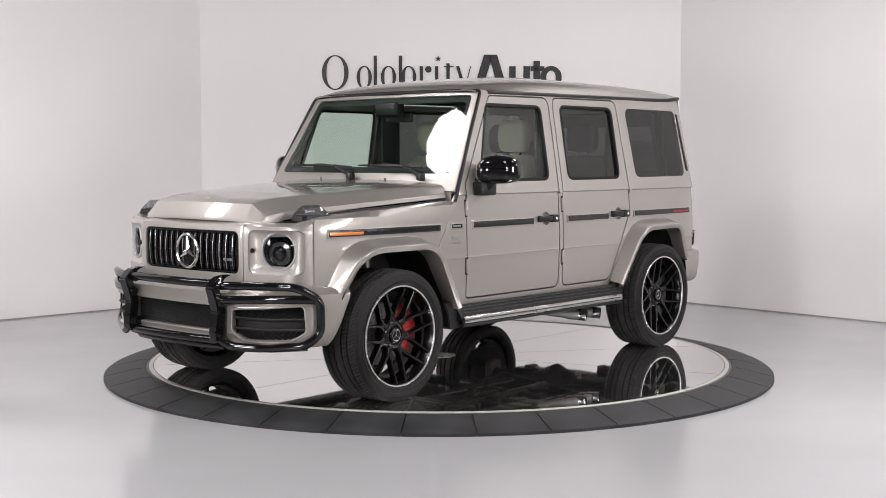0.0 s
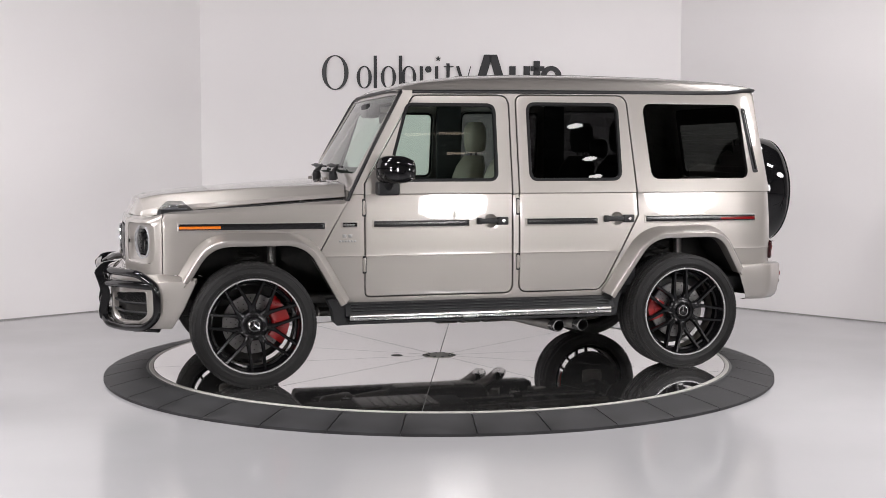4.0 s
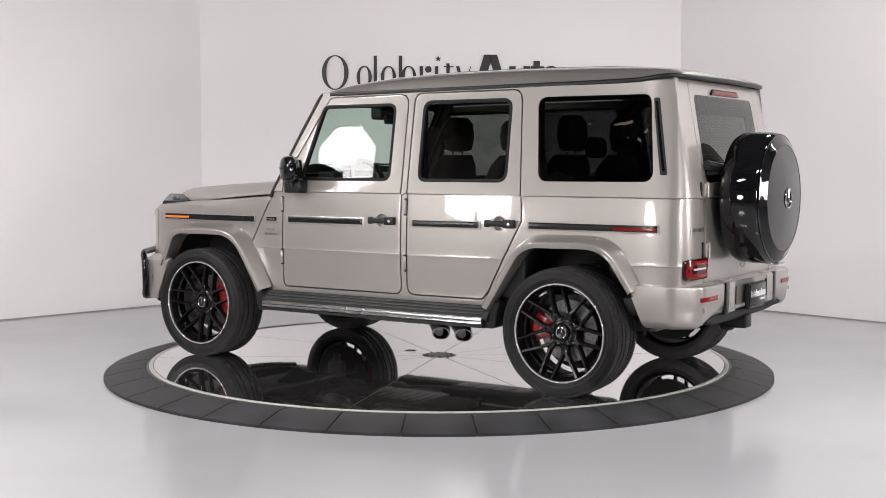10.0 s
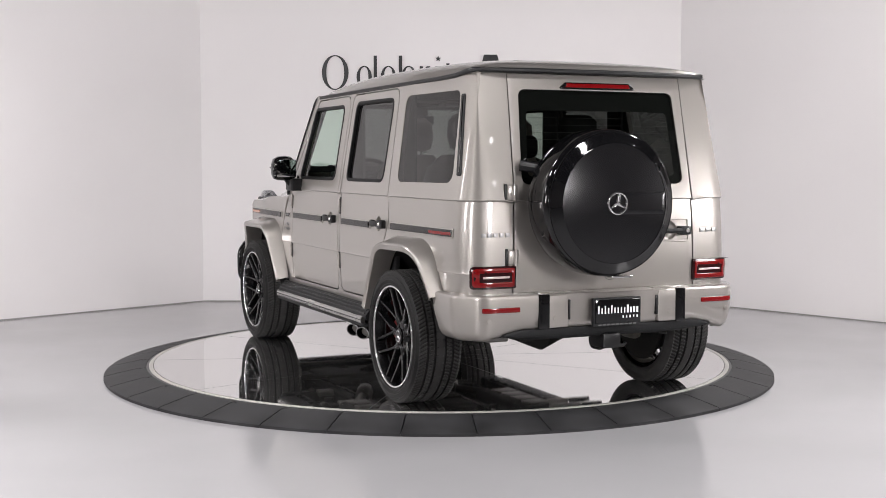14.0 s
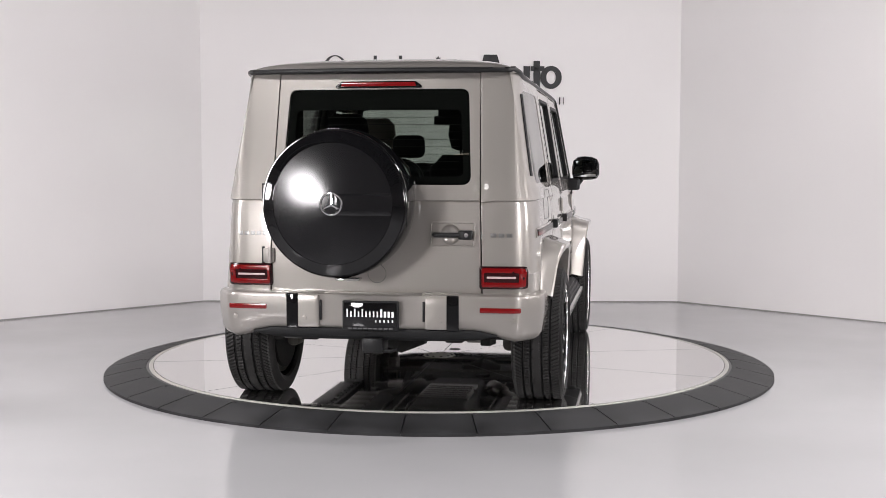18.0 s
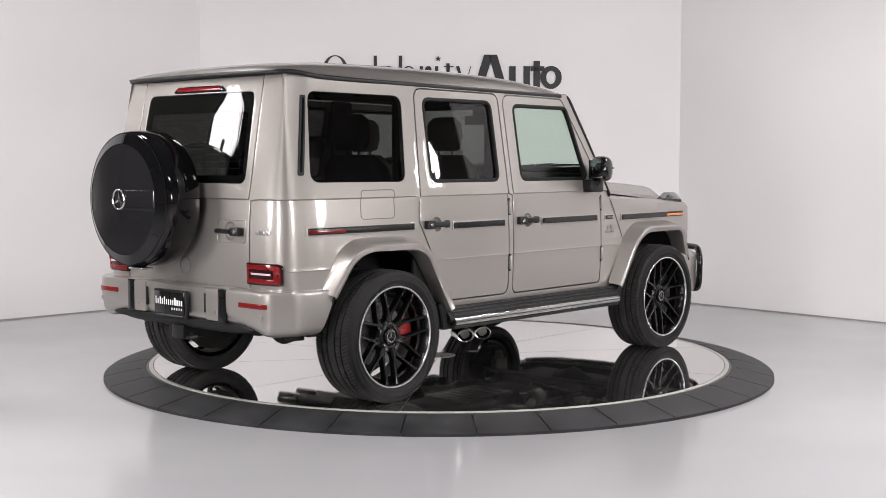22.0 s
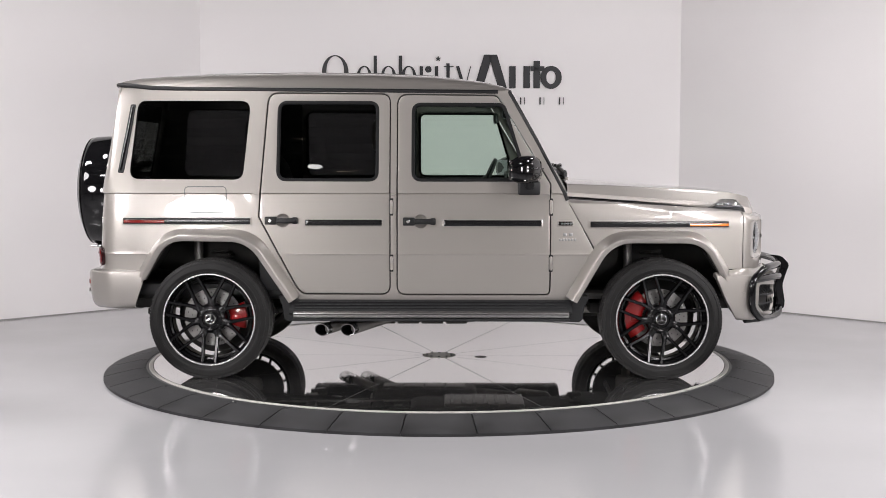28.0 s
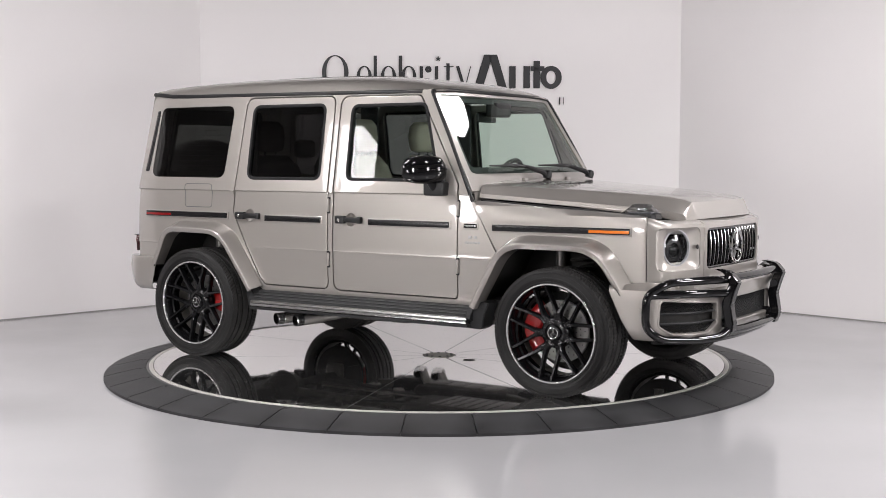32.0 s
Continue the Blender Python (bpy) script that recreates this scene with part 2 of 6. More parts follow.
def sheet(out, holes, surf, depth=0.02, bev=0.003, step=0.06, lines=(), side=1, mid=True):
    """A bent panel with openings and a rounded, turned-in rim. surf(a, b) gives its outer face; side: +1 or -1, which way is out."""
    loops = []
    for k, P in enumerate([out] + list(holes)):
        P = [Vector(p[:2]) for p in P]
        if area2(P) < 0:
            P.reverse()
        loops.append((dense(P, step, lines), 1 if k == 0 else -1))
    ins = [inset(P, s * bev) for P, s in loops]
    pts, edges = [], []
    for P in ins:
        o = len(pts)
        pts += [p.copy() for p in P]
        edges += [(o + i, o + (i + 1) % len(P)) for i in range(len(P))]
    a0, a1 = min(p.x for p in ins[0]), max(p.x for p in ins[0])
    b0, b1 = min(p.y for p in ins[0]), max(p.y for p in ins[0])
    rows = [b0 + (j + 0.5) * step for j in range(int((b1 - b0) / step) + 1)]
    rows = [b for b in rows if all(abs(b - z) > step * 0.3 for z in lines)] + list(lines)
    rim = np.array([p[:] for p in pts])
    if mid:
        for b in rows:
            a = a0 + step * 0.5
            while a < a1:
                near = np.min((rim[:, 0] - a) ** 2 + (rim[:, 1] - b) ** 2)
                if near > (0.4 * step) ** 2 and inside((a, b), ins[0]) and not any(inside((a, b), h) for h in ins[1:]):
                    pts.append(Vector((a, b)))
                a += step
    vs, _, fs, *_ = delaunay_2d_cdt(pts, edges, [], 0, 1e-6)
    e = 1e-4

    def frame_at(a, b):
        p = Vector(surf(a, b))
        n = (Vector(surf(a + e, b)) - p).cross(Vector(surf(a, b + e)) - p).normalized() * side
        return p, n
    bm = bmesh.new()
    V = [bm.verts.new(surf(*v)) for v in vs]
    for f in fs:
        c = (sum(vs[i][0] for i in f) / len(f), sum(vs[i][1] for i in f) / len(f))
        if inside(c, ins[0]) and not any(inside(c, h) for h in ins[1:]):
            try:
                bm.faces.new([V[i] for i in (f if side > 0 else f[::-1])])
            except ValueError:
                pass
    for (P, s), Q in zip(loops, ins):
        rings = []
        for off, dep in ((1.0, 0.0), (0.3, 0.3 * bev), (0.0, bev), (0.0, depth)):
            ring = []
            for p, q in zip(P, Q):
                w = p.lerp(q, off)
                c, n = frame_at(*w)
                ring.append(bm.verts.new(c - n * dep))
            rings.append(ring)
        for r0, r1 in zip(rings, rings[1:]):
            for i in range(len(r0)):
                j = (i + 1) % len(r0)
                q = (r0[i], r1[i], r1[j], r0[j]) if s * side > 0 else (r0[i], r0[j], r1[j], r1[i])
                bm.faces.new(q)
    bmesh.ops.remove_doubles(bm, verts=bm.verts, dist=2e-5)
    loose = [v for v in bm.verts if not v.link_faces]
    bmesh.ops.delete(bm, geom=loose, context="VERTS")
    return bm


def loft(rows, closed=False, caps=False):
    """A skin over rows of points; closed: each row is a ring."""
    bm = bmesh.new()
    R = [[bm.verts.new(p) for p in r] for r in rows]
    n = len(R[0])
    for a, b in zip(R, R[1:]):
        for i in range(n if closed else n - 1):
            j = (i + 1) % n
            bm.faces.new((a[i], a[j], b[j], b[i]))
    if caps:
        bm.faces.new(R[0][::-1])
        bm.faces.new(R[-1])
    bmesh.ops.recalc_face_normals(bm, faces=bm.faces)
    return bm


def tube(path, r, n=10, closed=False, flat=1.0, caps=True):
    """A round bar along a path; r: a number or one for each point; flat: squeezes it along z."""
    P = [Vector(p) for p in path]
    m = len(P)
    rows, up = [], None
    for i in range(m):
        a = P[(i - 1) % m] if closed or i else P[0]
        b = P[(i + 1) % m] if closed or i < m - 1 else P[-1]
        t = (b - a).normalized()
        if up is None:
            up = Vector((0, 0, 1)) if abs(t.z) < 0.9 else Vector((0, 1, 0))
        s = t.cross(up).normalized()
        up = s.cross(t).normalized()
        q = r[i] if isinstance(r, (list, tuple)) else r
        rows.append([P[i] + s * (q * math.cos(2 * math.pi * k / n)) + up * (q * flat * math.sin(2 * math.pi * k / n)) for k in range(n)])
    if closed:
        rows.append(rows[0])
    bm = loft(rows, True, caps and not closed)
    if closed:
        bmesh.ops.remove_doubles(bm, verts=bm.verts, dist=1e-6)
    return bm


def arc_path(pts, n=6):
    """An open path with rounded corners (x, y, z, radius)."""
    out = []
    for i, p in enumerate(pts):
        v = Vector(p[:3])
        r = p[3] if len(p) > 3 else 0
        if i in (0, len(pts) - 1) or r <= 0:
            out.append(v)
            continue
        a, b = Vector(pts[i - 1][:3]) - v, Vector(pts[i + 1][:3]) - v
        d = min(r, a.length * 0.49, b.length * 0.49)
        p0, p1 = v + a.normalized() * d, v + b.normalized() * d
        for k in range(n + 1):
            t = k / n
            out.append((1 - t) ** 2 * p0 + 2 * t * (1 - t) * v + t * t * p1)
    return out


def block(x0, x1, y0, y1, z0, z1, bev=0.006, seg=2, m=None):
    """A box with rounded edges."""
    bm = bmesh.new()
    bmesh.ops.create_cube(bm, size=1)
    for v in bm.verts:
        v.co = Vector(((x0 + x1) / 2 + v.co.x * (x1 - x0), (y0 + y1) / 2 + v.co.y * (y1 - y0), (z0 + z1) / 2 + v.co.z * (z1 - z0)))
    if bev:
        bmesh.ops.bevel(bm, geom=bm.edges[:], offset=min(bev, 0.45 * min(abs(x1 - x0), abs(y1 - y0), abs(z1 - z0))), segments=seg, profile=0.5, affect="EDGES")
    if m is not None:
        bm.transform(m)
    return bm


def joined(*bms):
    """Several bmeshes as one."""
    out = bmesh.new()
    for b in bms:
        me = bpy.data.meshes.new("tmp")
        b.to_mesh(me)
        out.from_mesh(me)
        bpy.data.meshes.remove(me)
        b.free()
    return out


def lathe(profile, n=48, centre=(0, 0, 0), closed=False):
    """Turns (radius, y) round the y axis."""
    rows = []
    for k in range(n):
        a = 2 * math.pi * k / n
        rows.append([(centre[0] + r * math.cos(a), centre[1] + y, centre[2] + r * math.sin(a)) for r, y in profile])
    rows.append(rows[0])
    bm = loft(rows, closed)
    bmesh.ops.remove_doubles(bm, verts=bm.verts, dist=1e-6)
    bmesh.ops.recalc_face_normals(bm, faces=bm.faces)
    return bm


def extrude(P, surf, h0, h1, side=1, bev=0.0015):
    """A raised pad of outline P on a surface, from h0 to h1 above it."""
    def lifted(a, b):
        p = Vector(surf(a, b))
        n = (Vector(surf(a + 1e-4, b)) - p).cross(Vector(surf(a, b + 1e-4)) - p).normalized() * side
        return p + n * h1
    return sheet(P, [], lifted, h1 - h0, bev, 0.05, (), side)


# ---- the hall ----
def slab(name, p0, p1, z0, z1, thick, material, label):
    """An upright wall from p0 to p1, its face on that line, its body behind."""
    a, b = Vector((*p0, 0)), Vector((*p1, 0))
    n = Vector((-(b - a).y, (b - a).x, 0)).normalized() * thick
    bm = bmesh.new()
    q = [a, b, b + n, a + n]
    lo, hi = [bm.verts.new(v + Vector((0, 0, z0))) for v in q], [bm.verts.new(v + Vector((0, 0, z1))) for v in q]
    bm.faces.new(lo[::-1])
    bm.faces.new(hi)
    for i in range(4):
        j = (i + 1) % 4
        bm.faces.new((lo[i], lo[j], hi[j], hi[i]))
    return tagged(part(name, bm, material, smooth=False), label, "wall", kind="structure")


def hall():
    f = block(-12, 12, -17, 6, FLOOR - 0.2, FLOOR, 0)
    tagged(part("floor", f, "floor", smooth=False), "glossy white epoxy studio floor", "floor", kind="structure")
    zt = 4.3
    run = [(-6.2, 0.0), (-6.2, 0.27), (-2.448, 3.965), (2.462, 3.92), (5.90, 0.255), (5.90, -0.25)]
    for k, name in enumerate(("wall_west", "wall_northwest", "wall_north", "wall_northeast", "wall_east")):
        b, a = run[k + 1], run[k]
        slab(name, a, b, FLOOR, zt, 0.12, "wall", "smooth white painted studio wall")
        d = (Vector(b) - Vector(a)).normalized()
        n = Vector((d.y, -d.x))
        pts = [Vector(a) + n * 0.002, Vector(b) + n * 0.002]
        bm = bmesh.new()
        vs = [bm.verts.new((p.x, p.y, z)) for z in (FLOOR + 0.001, FLOOR + 0.012) for p in pts]
        bm.faces.new((vs[0], vs[1], vs[3], vs[2]))
        tagged(part("baseboard", bm, "skirting", smooth=False), "thin grey shadow joint where wall meets floor", "trim", kind="structure")
    for name, a, b in (("wall_south", (12, -17), (-12, -17)), ("wall_far_west", (-12, -17), (-12, 6)), ("wall_far_north", (-12, 6), (12, 6)), ("wall_far_east", (12, 6), (12, -17))):
        slab(name, a, b, FLOOR, 5.6, 0.2, "hall", "dim painted hall wall behind the studio")
    ribs = [block(-12, 12, y - 0.05, y + 0.05, 5.44, 5.6, 0) for y in np.arange(-16.4, 5.6, 0.8)]
    c = joined(block(-12, 12, -17, 6, 5.6, 5.8, 0), *ribs)
    tagged(part("ceiling", c, "hall_roof", smooth=False), "dark ribbed hall ceiling", "ceiling", kind="structure")


hall()


def softbox(e, a, w, r):
    """An eight-sided studio softbox on a stand."""
    root = new("softbox_light")
    root.location = (e[0], e[1], FLOOR)
    m = Matrix.Translation((-e[0], -e[1], -FLOOR)) @ look(e, a)
    ring = [(r * math.cos(math.pi / 8 + k * math.pi / 4), r * math.sin(math.pi / 8 + k * math.pi / 4), 0.0) for k in range(8)]
    back = [(0.12 * math.cos(math.pi / 8 + k * math.pi / 4), 0.12 * math.sin(math.pi / 8 + k * math.pi / 4), 0.4) for k in range(8)]
    bm = loft([ring, back], True)
    bm.faces.new([v for v in bm.verts if abs(v.co.z - 0.4) < 1e-6])
    bm.transform(m)
    part("shell", bm, "plastic", root, smooth=False)
    bm = bmesh.new()
    bm.faces.new([bm.verts.new((x, y, 0.02)) for x, y, _ in ring])
    bm.transform(m)
    face = mat("softbox_face", (1.0, 0.965, 0.98), 0.6, emit=w / (math.pi * 2.828 * r * r))
    part("diffuser", bm, face, root, "glowing white diffuser", smooth=False)
    if e[2] > 3:
        part("pole", tube([(0.0, 0.0, e[2] - FLOOR + 0.2), (0.0, 0.0, 5.6 - FLOOR)], 0.02), "plastic", root)
        tagged(root, "black octagonal studio softbox hung from the ceiling", "studio light", "studio softboxes")
        return
    part("pole", tube([(0.0, 0.0, 0.1), (0.0, 0.0, e[2] - FLOOR - 0.1)], 0.02), "plastic", root)
    for k in range(3):
        q = 2.1 * k
        part("leg", tube([(0, 0, 0.5), (0.5 * math.cos(q), 0.5 * math.sin(q), 0.012)], 0.012), "plastic", root)
    tagged(root, "black octagonal studio softbox on a tripod stand", "studio light", "studio softboxes")


for e, a, w, r in SOFTBOX:
    softbox(e, a, w, r)
for x, y in CEILING:
    root = new("ceiling_fill_light")
    root.location = (x, y, 4.56)
    part("housing", block(-0.64, 0.64, -0.29, 0.29, 0.0, 0.12, 0.01), "plastic", root)
    bm = bmesh.new()
    bm.faces.new([bm.verts.new(p) for p in ((-0.6, -0.25, -0.005), (-0.6, 0.25, -0.005), (0.6, 0.25, -0.005), (0.6, -0.25, -0.005))])
    part("diffuser", bm, "panel_face", root, smooth=False)
    for s in (-0.5, 0.5):
        part("cable", tube([(s, 0, 0.1), (s, 0, 1.05)], 0.006, 6), "plastic", root)
    tagged(root, "rectangular ceiling light panel hung on cables, side pair added to light the walls", "ceiling light", "ceiling lights")


def high_bay(x, y):
    """A round hall light on a short rod."""
    root = new("high_bay_light")
    root.location = (x, y, 5.30)
    shell = lathe([(0.05, 0.16), (0.07, 0.10), (0.13, 0.02), (0.135, 0.0), (0.125, 0.0)], 24)
    shell.transform(Matrix.Rotation(radians(90), 4, "X"))
    part("shade", shell, "plastic", root)
    face = bmesh.new()
    face.faces.new([face.verts.new((0.125 * math.cos(2 * math.pi * k / 24), -0.125 * math.sin(2 * math.pi * k / 24), 0.002)) for k in range(24)])
    part("diffuser", face, "bay_face", root, "glowing round diffuser", smooth=False)
    part("rod", tube([(0, 0, 0.15), (0, 0, 0.30)], 0.012, 6), "plastic", root)
    tagged(root, "round black high-bay light hung from the hall ceiling", "ceiling light", "high-bay lights")


def strip_light(x, y, half, turn):
    """A long warm strip light under the roof ribs."""
    root = new("strip_light")
    root.matrix_world = pose(x, y, 5.54, 0, 0, turn)
    part("housing", block(-half, half, -0.06, 0.06, 0.0, 0.06, 0.008), "plastic", root)
    for d in (-half + 0.04, half - 0.04):
        part("hanger", tube([(d, 0, 0.05), (d, 0, 0.065)], 0.01, 6), "plastic", root)
    part("tube_cover", block(-half + 0.02, half - 0.02, -0.045, 0.045, -0.02, 0.001, 0.008), "strip_face", root, "warm glowing cover", smooth=False)
    tagged(root, "long warm strip light under the hall ceiling", "strip light", "strip lights")


for spot in HIGH_BAY:
    high_bay(*spot)
for spot in STRIP:
    strip_light(*spot)


def turntable():
    root = new("turntable")
    root.location = (0, 0, 0)
    for k in range(10):
        a0, a1 = k * 36, (k + 1) * 36
        r0, r1, g = 0.118, 2.003, 0.0026
        P = []
        for j in range(13):
            a = radians(a0 + (a1 - a0) * j / 12)
            P.append((r1 * math.cos(a), r1 * math.sin(a)))
        for j in range(4):
            a = radians(a1 - (a1 - a0) * j / 3)
            P.append((r0 * math.cos(a), r0 * math.sin(a)))
        P = inset([Vector(p) for p in P], g)
        bm = bmesh.new()
        top = [bm.verts.new((p.x, p.y, 0.0)) for p in P]
        low = [bm.verts.new((p.x, p.y, -0.012)) for p in P]
        bm.faces.new(top)
        for i in range(len(P)):
            j = (i + 1) % len(P)
            bm.faces.new((low[i], low[j], top[j], top[i]))
        part("deck_panel", bm, "disc", root, smooth=False)
    prof = [(0.02, -0.05), (2.05, -0.05), (2.05, -0.0045), (0.02, -0.0035)]
    bm = lathe([(r, z) for r, z in prof], 120, closed=True)
    bm.transform(Matrix.Rotation(radians(90), 4, "X"))
    part("base_deck", bm, "seam", root)
    for name, r0, r1, z, m in (("edge_trim", 2.005, 2.032, 0.001, "pale_trim"), ("outer_trim", 2.0345, 2.046, -0.006, "seam")):
        bm = lathe([(r0, -0.03), (r1, -0.03), (r1, z - 0.002), (r1 - 0.002, z), (r0 + 0.002, z), (r0, z - 0.002)], 160, closed=True)
        bm.transform(Matrix.Rotation(radians(90), 4, "X"))
        part(name, bm, m, root)
    bm = lathe([(0.0, -0.02), (0.114, -0.02), (0.114, 0.0), (0.111, 0.003), (0.0, 0.003)], 48)
    bm.transform(Matrix.Rotation(radians(90), 4, "X"))
    hub = part("hub_plate", bm, "hub_face", root, "pale cream hub plate")
    for k in range(10):
        a = radians(18 + 36 * k)
        bm = lathe([(0, 0.0), (0.010, 0.0), (0.010, 0.004), (0.0, 0.005)], 10)
        bm.transform(Matrix.Translation((0.092 * math.cos(a), 0.092 * math.sin(a), 0.003)) @ Matrix.Rotation(radians(90), 4, "X"))
        part("bolt", bm, "seam", hub)
    bm = lathe([(0.0, 0.0005), (0.040, 0.0005), (0.042, 0.0015), (0.0, 0.002)], 32)
    bm.transform(Matrix.Translation((0.296, -0.070, 0.0)) @ Matrix.Rotation(radians(90), 4, "X"))
    part("access_cover", bm, "skirting", root, "small grey round access cover")
    return tagged(root, "round mirror-polished rotating turntable with radial seams", "turntable")


def ramp_ring():
    root = new("turntable_ring")
    root.location = (0, 0, FLOOR)
    a0, a1 = radians(-5), radians(5)
    g = 0.0022

    def ring(r, z, gap):
        d = gap / r
        return [(r * math.cos(a0 + d + (a1 - a0 - 2 * d) * j / 6), r * math.sin(a0 + d + (a1 - a0 - 2 * d) * j / 6), z) for j in range(7)]
    top = -FLOOR
    rows = [ring(2.050, 0.0, g), ring(2.050, top - 0.006, g), ring(2.054, top - 0.002, g + 0.002), ring(2.11, top - 0.004, g + 0.002), ring(2.321, 0.022, g + 0.002),
            ring(2.331, 0.017, g), ring(2.331, 0.0, g)]
    bm = loft(rows)
    for i in (0, -1):
        bm.verts.ensure_lookup_table()
        n = 7
        col = [bm.verts[r * n + (0 if i == 0 else n - 1)] for r in range(len(rows))]
        bm.faces.new(col if i else col[::-1])
    first = part("ramp_plate", bm, "rubber", root)
    first.rotation_euler[2] = radians(90)
    for k in range(1, 36):
        share("ramp_plate", first, pose(0, 0, 0, 0, 0, 90 + 10 * k), root)
    bolt = lathe([(0, 0.0), (0.009, 0.0), (0.009, 0.003), (0.0, 0.003)], 10)
    bolt.transform(Matrix.Rotation(radians(90), 4, "X"))
    b0 = part("bolt", bolt, "ink", root)
    b0.matrix_local = pose(0, 0, 0, 0, 0, 95.6) @ pose(2.088, 0, top - 0.004)
    for k in range(1, 36):
        share("bolt", b0, pose(0, 0, 0, 0, 0, 95.6 + 10 * k) @ pose(2.088, 0, top - 0.004), root)
    bm = lathe([(2.0485, 0.0), (2.326, 0.0), (2.326, 0.012), (2.11, top - 0.012), (2.0485, top - 0.012)], 120, closed=True)
    bm.transform(Matrix.Rotation(radians(90), 4, "X"))
    part("underlay", bm, "ink", root)
    return tagged(root, "black rubber ramp ring of ten-degree plates", "ramp")


table = turntable()
ramp_ring()

# ---- the car: x forward, y to its left, z up from the deck ----
car = new("off_road_car")
car.scale = (0.995, 0.995, 0.995)
PLAN = rpoly([(-2.215, 0.0), (-2.213, 0.35), (-2.205, 0.62), (-2.195, 0.840, 0.150), (-1.960, 0.874, 0.8), (-1.30, 0.884), (0.75, 0.886), (1.40, 0.868), (2.088, 0.828, 0.22), (2.205, 0.45), (2.214, 0.20), (2.217, 0.0), (2.0, -1.0), (-2.0, -1.0)], 8)
PLAN = PLAN[:-2]
PLEN = [0.0]
for _a, _b in zip(PLAN, PLAN[1:]):
    PLEN.append(PLEN[-1] + (_b - _a).length)
_i = max(i for i in range(len(PLAN)) if PLAN[i].x < 0)
ZERO = PLEN[_i] - PLAN[_i].x
PLEN = [s - ZERO for s in PLEN]
FRONT_U, REAR_U = PLEN[-1], PLEN[0]
BELT = 1.186


def plan(u):
    """Point and outward normal of the body's plan outline; u runs like x along the side and round the corners."""
    u = min(max(u, PLEN[0] + 1e-6), PLEN[-1] - 1e-6)
    i = int(np.searchsorted(PLEN, u)) - 1
    i = min(max(i, 0), len(PLAN) - 2)

    def nrm(k):
        a, b = PLAN[max(k - 1, 0)], PLAN[min(k + 1, len(PLAN) - 1)]
        t = (b - a).normalized()
        return Vector((-t.y, t.x))
    w = (u - PLEN[i]) / max(1e-9, PLEN[i + 1] - PLEN[i])
    return PLAN[i].lerp(PLAN[i + 1], w), nrm(i).lerp(nrm(i + 1), w).normalized()


def lean(z):
    """How far the body stands in from its plan outline at height z."""
    d = 0.0
    if z > BELT:
        d -= 0.004 + 0.166 * (z - BELT)
        if z < BELT + 0.008:
            d += 0.008 * (BELT + 0.008 - z) / 0.008 * 0.5
    else:
        d -= 0.016 * max(0, (z - 0.80) / 0.39) ** 2
    if z < 0.80:
        d -= 0.0025 + 0.05 * max(0, 0.78 - z) ** 2 * 4
    d += 0.0055 * max(0, 1 - abs(z - 0.800) / 0.010)
    return d


def side_face(u, z):
    c, n = plan(u)
    c = c + n * (lean(z) * (1.0 + 0.18 * max(0, min(1, (-1.95 - u) / 0.2))))
    return (c.x, c.y, z)


def fender_top(u):
    return 1.085 + (1.97 - min(u, 1.97)) * 0.064 - max(0, min(0.12, u - 1.97)) * 0.25


def nose_face(u, v):
    """Fender and nose: upright, then rounded over the top edge."""
    c, n = plan(u)
    R, zt = 0.042, fender_top(u)
    k = v - (zt - R)
    if k <= 0:
        return (c.x, c.y, v)
    a = k / R
    if a < math.pi / 2:
        c = c - n * (R * (1 - math.cos(a)))
        return (c.x, c.y, zt - R + R * math.sin(a))
    o = k - R * math.pi / 2
    c = c - n * (R + o)
    return (c.x, c.y, zt - 0.03 * min(o, 0.16) * max(0.0, min(1.0, (2.0 - u) / 0.25)))


def u_at_y(y):
    """Where the plan outline reaches sideways offset y at the rear (u)."""
    for i in range(len(PLAN) - 1):
        if PLAN[i].y <= y <= PLAN[i + 1].y and PLAN[i].x < -2:
            return PLEN[i] + (PLEN[i + 1] - PLEN[i]) * (y - PLAN[i].y) / (PLAN[i + 1].y - PLAN[i].y)
    return REAR_U


def u_front(y):
    for i in range(len(PLAN) - 1):
        if PLAN[i].x > 2 and PLAN[i].y >= y >= PLAN[i + 1].y:
            return PLEN[i] + (PLEN[i + 1] - PLEN[i]) * (PLAN[i].y - y) / (PLAN[i].y - PLAN[i + 1].y)
    return FRONT_U


ARCH_F = [(1.872, 0.660), (1.722, 0.908, 0.24), (1.110, 0.910, 0.26), (0.880, 0.505)]
ARCH_R = [(-0.920, 0.505), (-1.188, 0.914, 0.25), (-1.738, 0.922, 0.22), (-1.900, 0.650)]
DOOR_F = [(0.738, 0.60), (0.738, 1.255), (0.395, 1.826, 0.05), (-0.250, 1.834, 0.075), (-0.252, 0.536, 0.06), (0.735, 0.536, 0.09)]
DOOR_R = [(-0.298, 1.836, 0.06), (-1.088, 1.842, 0.075), (-1.146, 1.04, 0.03), (-0.905, 0.585, 0.05), (-0.862, 0.540, 0.05), (-0.298, 0.538, 0.06)]
WIN_F = [(0.442, 1.772, 0.055), (-0.154, 1.774, 0.06), (-0.154, 1.274, 0.06), (0.594, 1.274, 0.045)]
WIN_R = [(-0.374, 1.785, 0.06), (-1.024, 1.786, 0.065), (-1.028, 1.275, 0.065), (-0.376, 1.274, 0.06)]
WIN_Q = [(-1.204, 1.790, 0.065), (-1.945, 1.790, 0.065), (-1.992, 1.284, 0.065), (-1.250, 1.280, 0.065)]
